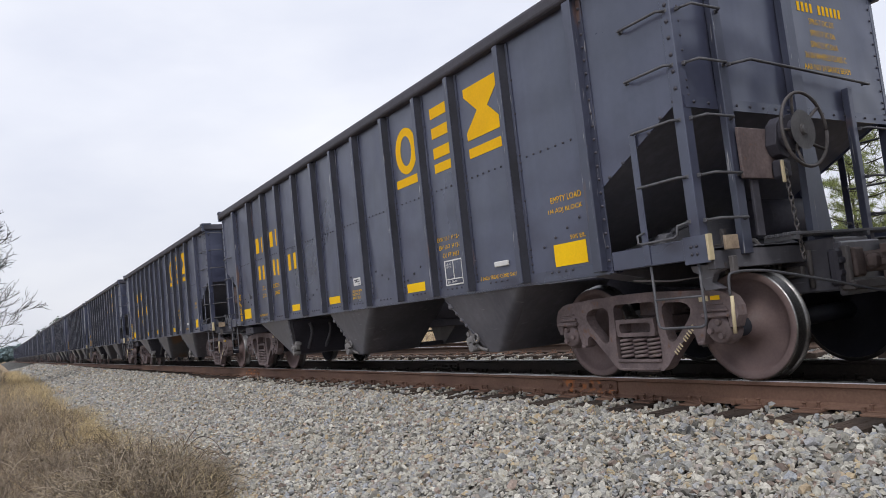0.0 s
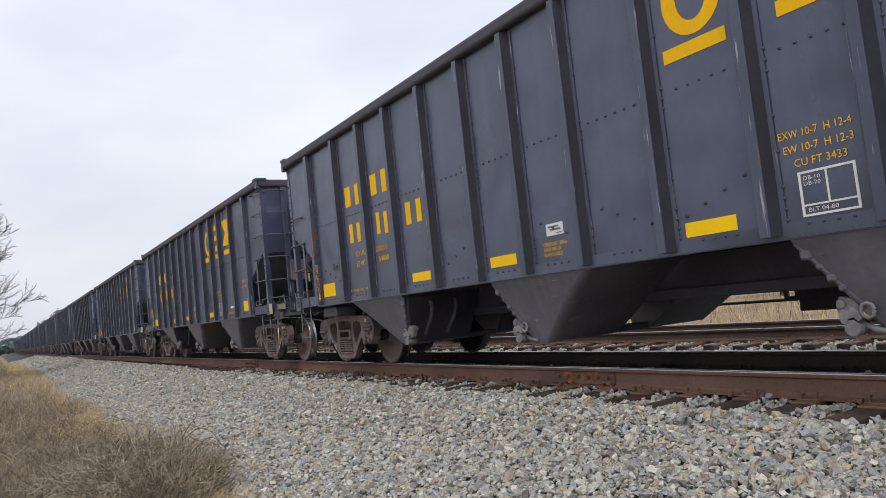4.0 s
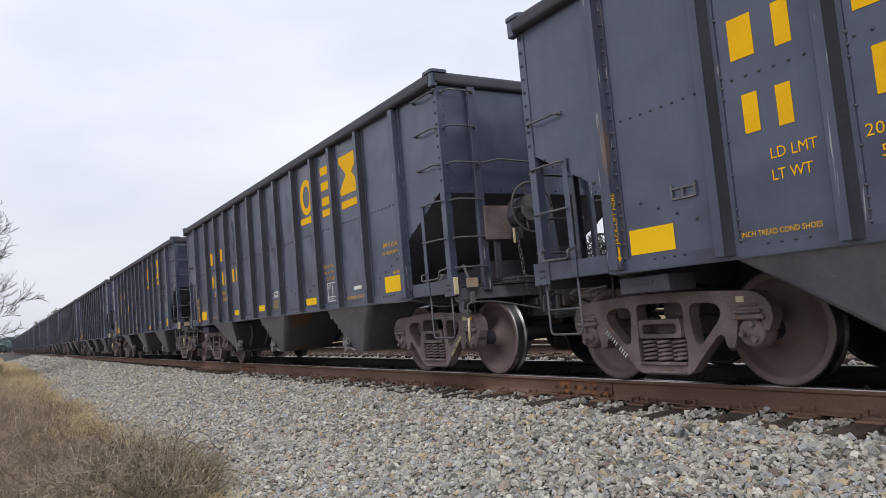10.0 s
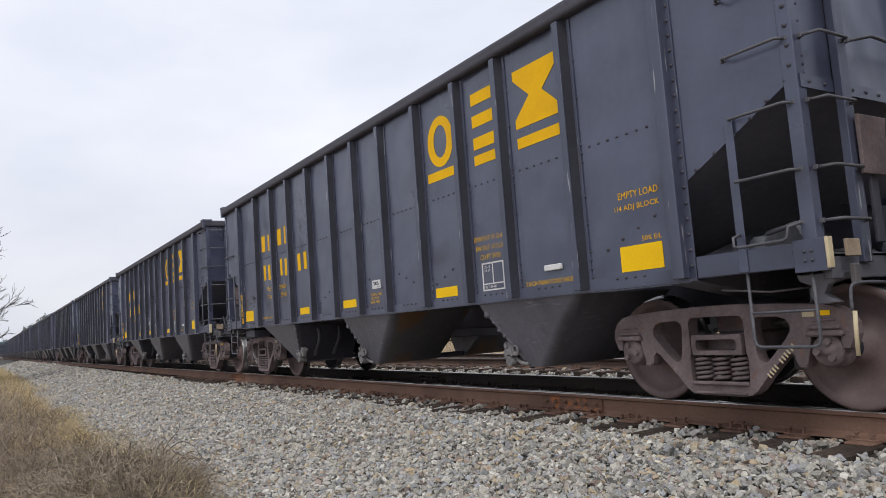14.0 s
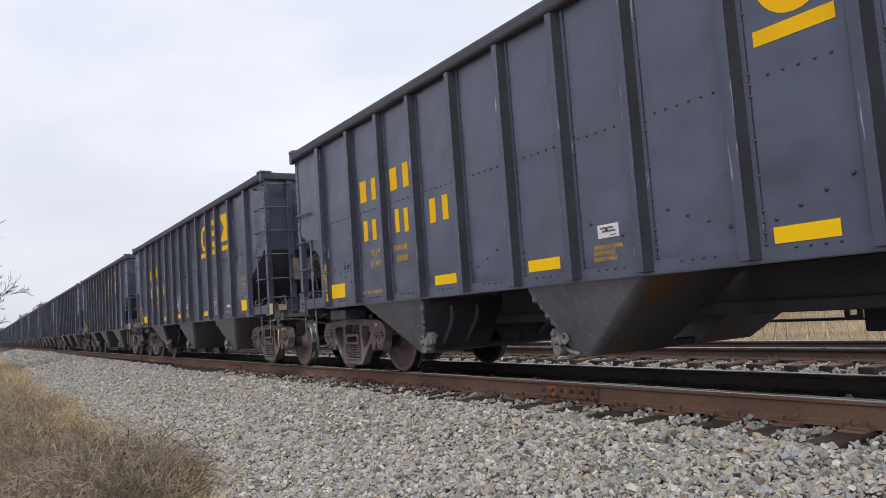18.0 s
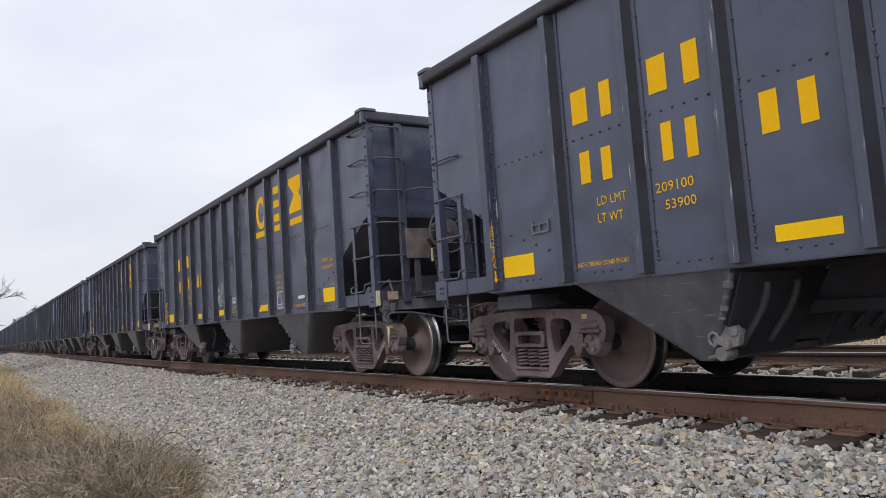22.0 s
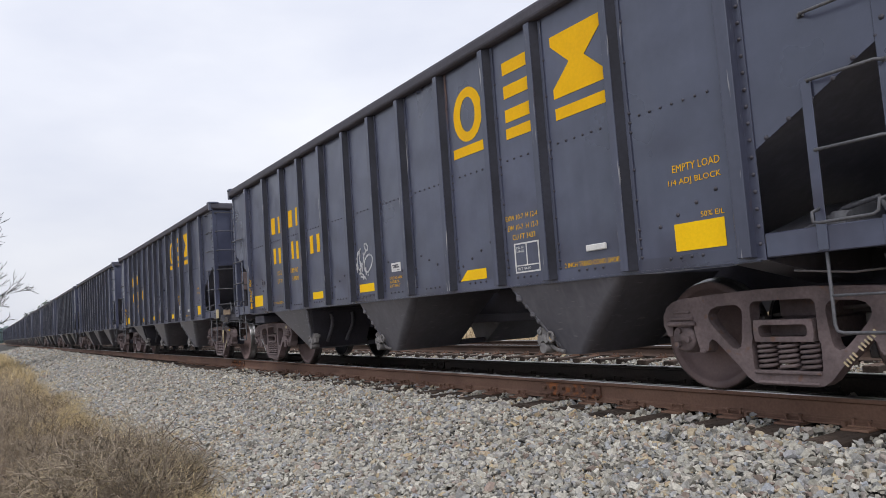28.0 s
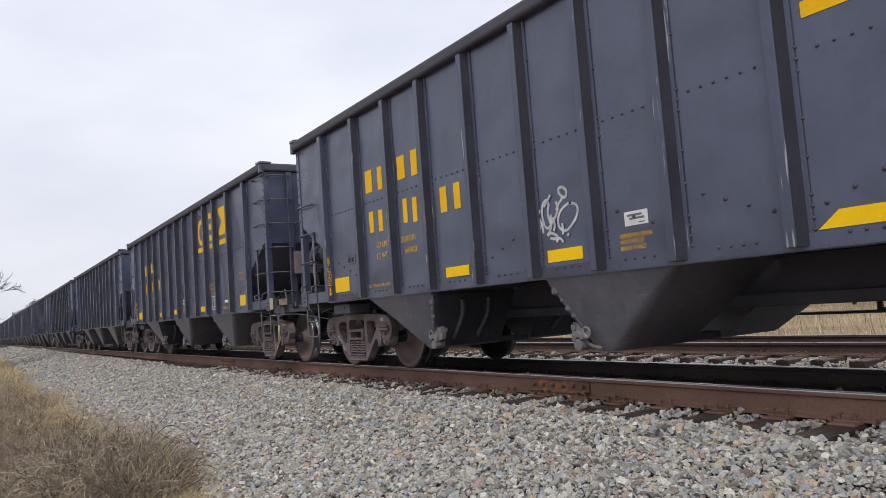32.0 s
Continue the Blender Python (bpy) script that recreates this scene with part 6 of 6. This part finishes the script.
for pts in ([(-9.0, -3.62, -0.55), (-8.9, -3.50, -0.30), (-8.75, -3.42, -0.16), (-8.9, -3.36, -0.06), (-9.05, -3.30, -0.10)], [(-8.9, -3.55, -0.42), (-8.6, -3.44, -0.27), (-8.3, -3.36, -0.30), (-8.1, -3.30, -0.46)],
            [(-8.5, -3.60, -0.45), (-8.2, -3.54, -0.34), (-7.95, -3.48, -0.45), (-7.8, -3.44, -0.62)]):
    runner.tube(smooth_line(pts, 6), 0.0055, 5, 0.002)
# wandering dead vines matted over the verge and the heap
vines = Shape()
for k in range(620):
    if k < 380:
        a, r = rs.uniform(0, 2 * np.pi), math.sqrt(rs.uniform(0, 1))
        q = Vector((-8.3 + 1.45 * r * math.cos(a), -4.15 + 0.8 * r * math.sin(a), -0.76 + 0.46 * (1 - r * r)))
    else:
        q = Vector((rs.uniform(-15.5, -7.0), rs.uniform(-6.2, -3.9), -0.62 + rs.uniform(0, 0.22)))
    d = Vector(rs.normal(0, 1, 3)) * 0.06
    pts = [tuple(q)]
    for i in range(9):
        d = d * 0.72 + Vector(rs.normal(0, 0.035, 3)) + Vector((0, 0, 0.004 if i < 4 else -0.012))
        q = q + d
        pts.append((q.x, q.y, max(q.z, -0.80)))
    vines.tube(pts, rs.uniform(0.0022, 0.0045), 3, 0.0015)
solid("dead_vines", vines, VINE, "matted grey-brown dead vines over the verge", "vines", kind="stuff")
solid("briar_runners", runner, TWIG_DARK, "dark thorny runners arching over the ballast", "briar", kind="stuff")
# straw beyond the second track
x, y = rs.uniform(-60, 6, 16000), 9.2 + 20 * rs.uniform(0, 1, 16000) ** 1.5
weeds("field_grass", "pale dry grass field beyond the tracks", FIELD_STRAW, x, y, rs.uniform(0.15, 0.4, len(x)), rs.uniform(0.012, 0.03, len(x)), 0.6, 0.12)


x, y = rs.uniform(-45, 0, 420), 10.5 + 7 * rs.uniform(0, 1, 420)
weeds("brush_stalks", "thin dark dead brush in the field", TWIG_DARK, x, y, rs.uniform(0.4, 1.0, len(x)), rs.uniform(0.010, 0.020, len(x)), 0.35, 0.12)


def limb(shape, p, d, length, r, level, rnd, spread, lift):
    """One bough with its side twigs: a smooth curve that turns upwards towards the light."""
    n = 7
    pts, q, dd = [tuple(p)], Vector(p), Vector(d).normalized()
    drift = Vector((rnd.gauss(0, 0.05), rnd.gauss(0, 0.05), 0))
    for i in range(n):
        bend = 0.05 if level > 1 else 0.13
        dd = (dd + drift + Vector((rnd.gauss(0, bend), rnd.gauss(0, bend), lift + rnd.gauss(0, bend)))).normalized()
        q = q + dd * (length / n)
        pts.append(tuple(q))
        if level > 0 and i >= 1:
            for _ in range(2 if level == 2 and i in (3, 5) else 1):
                o = dd.orthogonal().normalized()
                o.rotate(Matrix.Rotation(rnd.uniform(0, 2 * math.pi), 3, dd))
                limb(shape, q, dd * math.cos(spread) + o * math.sin(spread), length * rnd.uniform(0.42, 0.68) * (1.1 - 0.06 * i) * (0.72 if level == 1 else 1.0), r * (1 - i / (n + 1)) * 0.55, level - 1, rnd, spread, lift)
    shape.tube(pts, max(r, 0.0135), 6 if r > 0.05 else 4 if r > 0.0135 else 3, max(r * 0.3, 0.007))


def bare_tree(x, y, height, seed):
    """A leafless tree: trunk, limbs and fine twigs."""
    rnd = random.Random(seed)
    ob = thing("bare_tree", "leafless grey-brown tree with fine twigs", "tree", at=pose(x, y, -0.95))
    trunk = Shape().tube([(0, 0, 0), (0.05, 0.03, height * 0.15), (-0.04, 0.0, height * 0.32), (0.02, 0.06, height * 0.50)], 0.17, 10, 0.08)
    part("trunk", trunk, BARK, ob)
    for k in range(36):
        s = Shape()
        a, z = k * 2.4 + rnd.uniform(-0.3, 0.3), height * (0.16 + 0.0095 * k)
        limb(s, (0, 0, z), (math.cos(a), math.sin(a), 0.02 + 0.048 * k), height * (0.30 + 0.05 * math.sin(k / 11)), 0.062, 3, rnd, 0.54, 0.03)
        part("limb", s, BARK, ob)
    return ob


def pine(x, y, height, seed, spread=0.21):
    """A loblolly-like pine: bare lower trunk, upswept limbs, tufts of long needles."""
    rnd = random.Random(seed)
    local = np.random.RandomState(seed)
    ob = thing("pine_tree", "tall open pine with tufted green needles", "tree", "pines behind the tracks", at=pose(x, y, -0.6))
    part("trunk", Shape().tube([(0, 0, 0), (0.1, 0, height * 0.35), (0.0, 0.1, height * 0.7), (0.05, 0.05, height)], 0.12, 9, 0.02), BARK, ob)
    tuft_at, boughs = [], Shape()
    for k in range(26):
        z = height * (0.14 + 0.84 * k / 26)
        a = k * 2.4 + rnd.uniform(-0.4, 0.4)
        ln = height * spread * (1.15 - 0.75 * k / 26) * rnd.uniform(0.7, 1.2)
        p = Vector((0.05, 0.05, z))
        pts = [tuple(p)]
        for i in range(5):
            p = p + Vector((math.cos(a), math.sin(a), 0.10 + 0.10 * i)) * (ln / 5)
            pts.append(tuple(p))
            if i >= 1:
                for _ in range(4):
                    q = p + Vector((rnd.gauss(0, 0.28), rnd.gauss(0, 0.28), rnd.gauss(0.12, 0.2)))
                    boughs.tube([tuple(p), tuple(q)], 0.012, 3, 0.006)
                    tuft_at.append(tuple(q))
        boughs.tube(pts, 0.035, 5, 0.012)
    part("bough_growth", boughs, BARK, ob, kind="stuff")
    c = np.repeat(np.array(tuft_at), 28, axis=0)
    d = local.normal(size=c.shape) + np.array([0, 0, 0.35])
    d /= np.linalg.norm(d, axis=1)[:, None]
    v, t = ribbons(c, c + d * local.uniform(0.18, 0.40, (len(c), 1)), d * 0.0, np.full(len(c), 0.02), 1)
    part("needle_foliage", mesh_from_arrays("needle_foliage", v, t, NEEDLE), None, ob, kind="stuff")
    return ob


bare_tree(-45.0, -8.8, 12.0, 4)
for px, py, ph, sd, wide in ((-18.1, 29.0, 9.5, 3, 0.27), (-14.2, 26.5, 8.0, 7, 0.21), (-22.5, 36.0, 9.0, 12, 0.21), (-11.0, 31.0, 12.0, 15, 0.21), (-8.0, 27.0, 12.0, 21, 0.21), (-16.0, 39.0, 11.5, 28, 0.21), (-21.6, 27.0, 5.6, 33, 0.21)):
    pine(px, py, ph, sd, wide)


def far_woods(name, label, spots, mat, seed):
    """A far belt of trees: trunks hidden in crowns of many small leaf clumps."""
    local = np.random.RandomState(seed)
    vs, ts, k = [], [], 0
    for x, y, h, w in spots:
        n = 1100
        u = local.normal(size=(n, 3))
        u /= np.linalg.norm(u, axis=1)[:, None]
        rr = local.uniform(0.35, 1.0, n) ** 0.5
        lob = 1 + 0.25 * np.sin(3 * np.arctan2(u[:, 1], u[:, 0]) + x)
        c = np.stack([x + u[:, 0] * rr * w * lob, y + u[:, 1] * rr * w * lob, h * 0.55 + u[:, 2] * rr * h * 0.47], 1)
        s = w * local.uniform(0.05, 0.13, n)
        q = local.normal(size=(n, 3, 3)) * s[:, None, None]
        vs.append((c[:, None] + q).reshape(-1, 3) - np.array([0, 0, 0.6]))
        ts.append(np.arange(n * 3).reshape(-1, 3) + k)
        k += n * 3
    return tagged(new(name, mesh_from_arrays(name, np.concatenate(vs), np.concatenate(ts), mat)), label, "trees", kind="stuff")


lw = np.random.RandomState(8)
far_woods("far_woods", "low line of woods, tinted for haze, at the end of the line", [(-430 + lw.uniform(-12, 12), -170 + 2.4 * i, lw.uniform(6.2, 8.0), lw.uniform(4, 6)) for i in range(112)], FAR_WOOD, 2)
far_woods("far_woods", "dark woods beyond the train", [(-335 + 5.0 * i + lw.uniform(-4, 4), 10.5 + lw.uniform(-1, 4) + 1.1 * i + 0.04 * i * i, min(17.0, 10.5 + 1.4 * i) + lw.uniform(-1.5, 1.5), lw.uniform(3.0, 4.6)) for i in range(44)], FAR_GREEN, 3)
far_woods("far_woods", "far winter treeline behind the field", [(-150 + 5.0 * i, 108 + lw.uniform(-8, 12), lw.uniform(6.5, 10.5), lw.uniform(3, 4.6)) for i in range(44)], FAR_GREEN, 4)

# ---- what moves: the train rolls, its wheels turn ----
def motions():
    for ob, x0, sets in TRAIN:
        walk(ob, [(0.5 * i, pose(x0 + d, 0.755, 0)) for i, d in enumerate(ROLLED)])
        for ax, dx in sets:
            walk(ax, [(0.5 * i, pose(dx, 0, 0.457, 0, math.degrees(d / 0.457), 0)) for i, d in enumerate(ROLLED)])


motions()
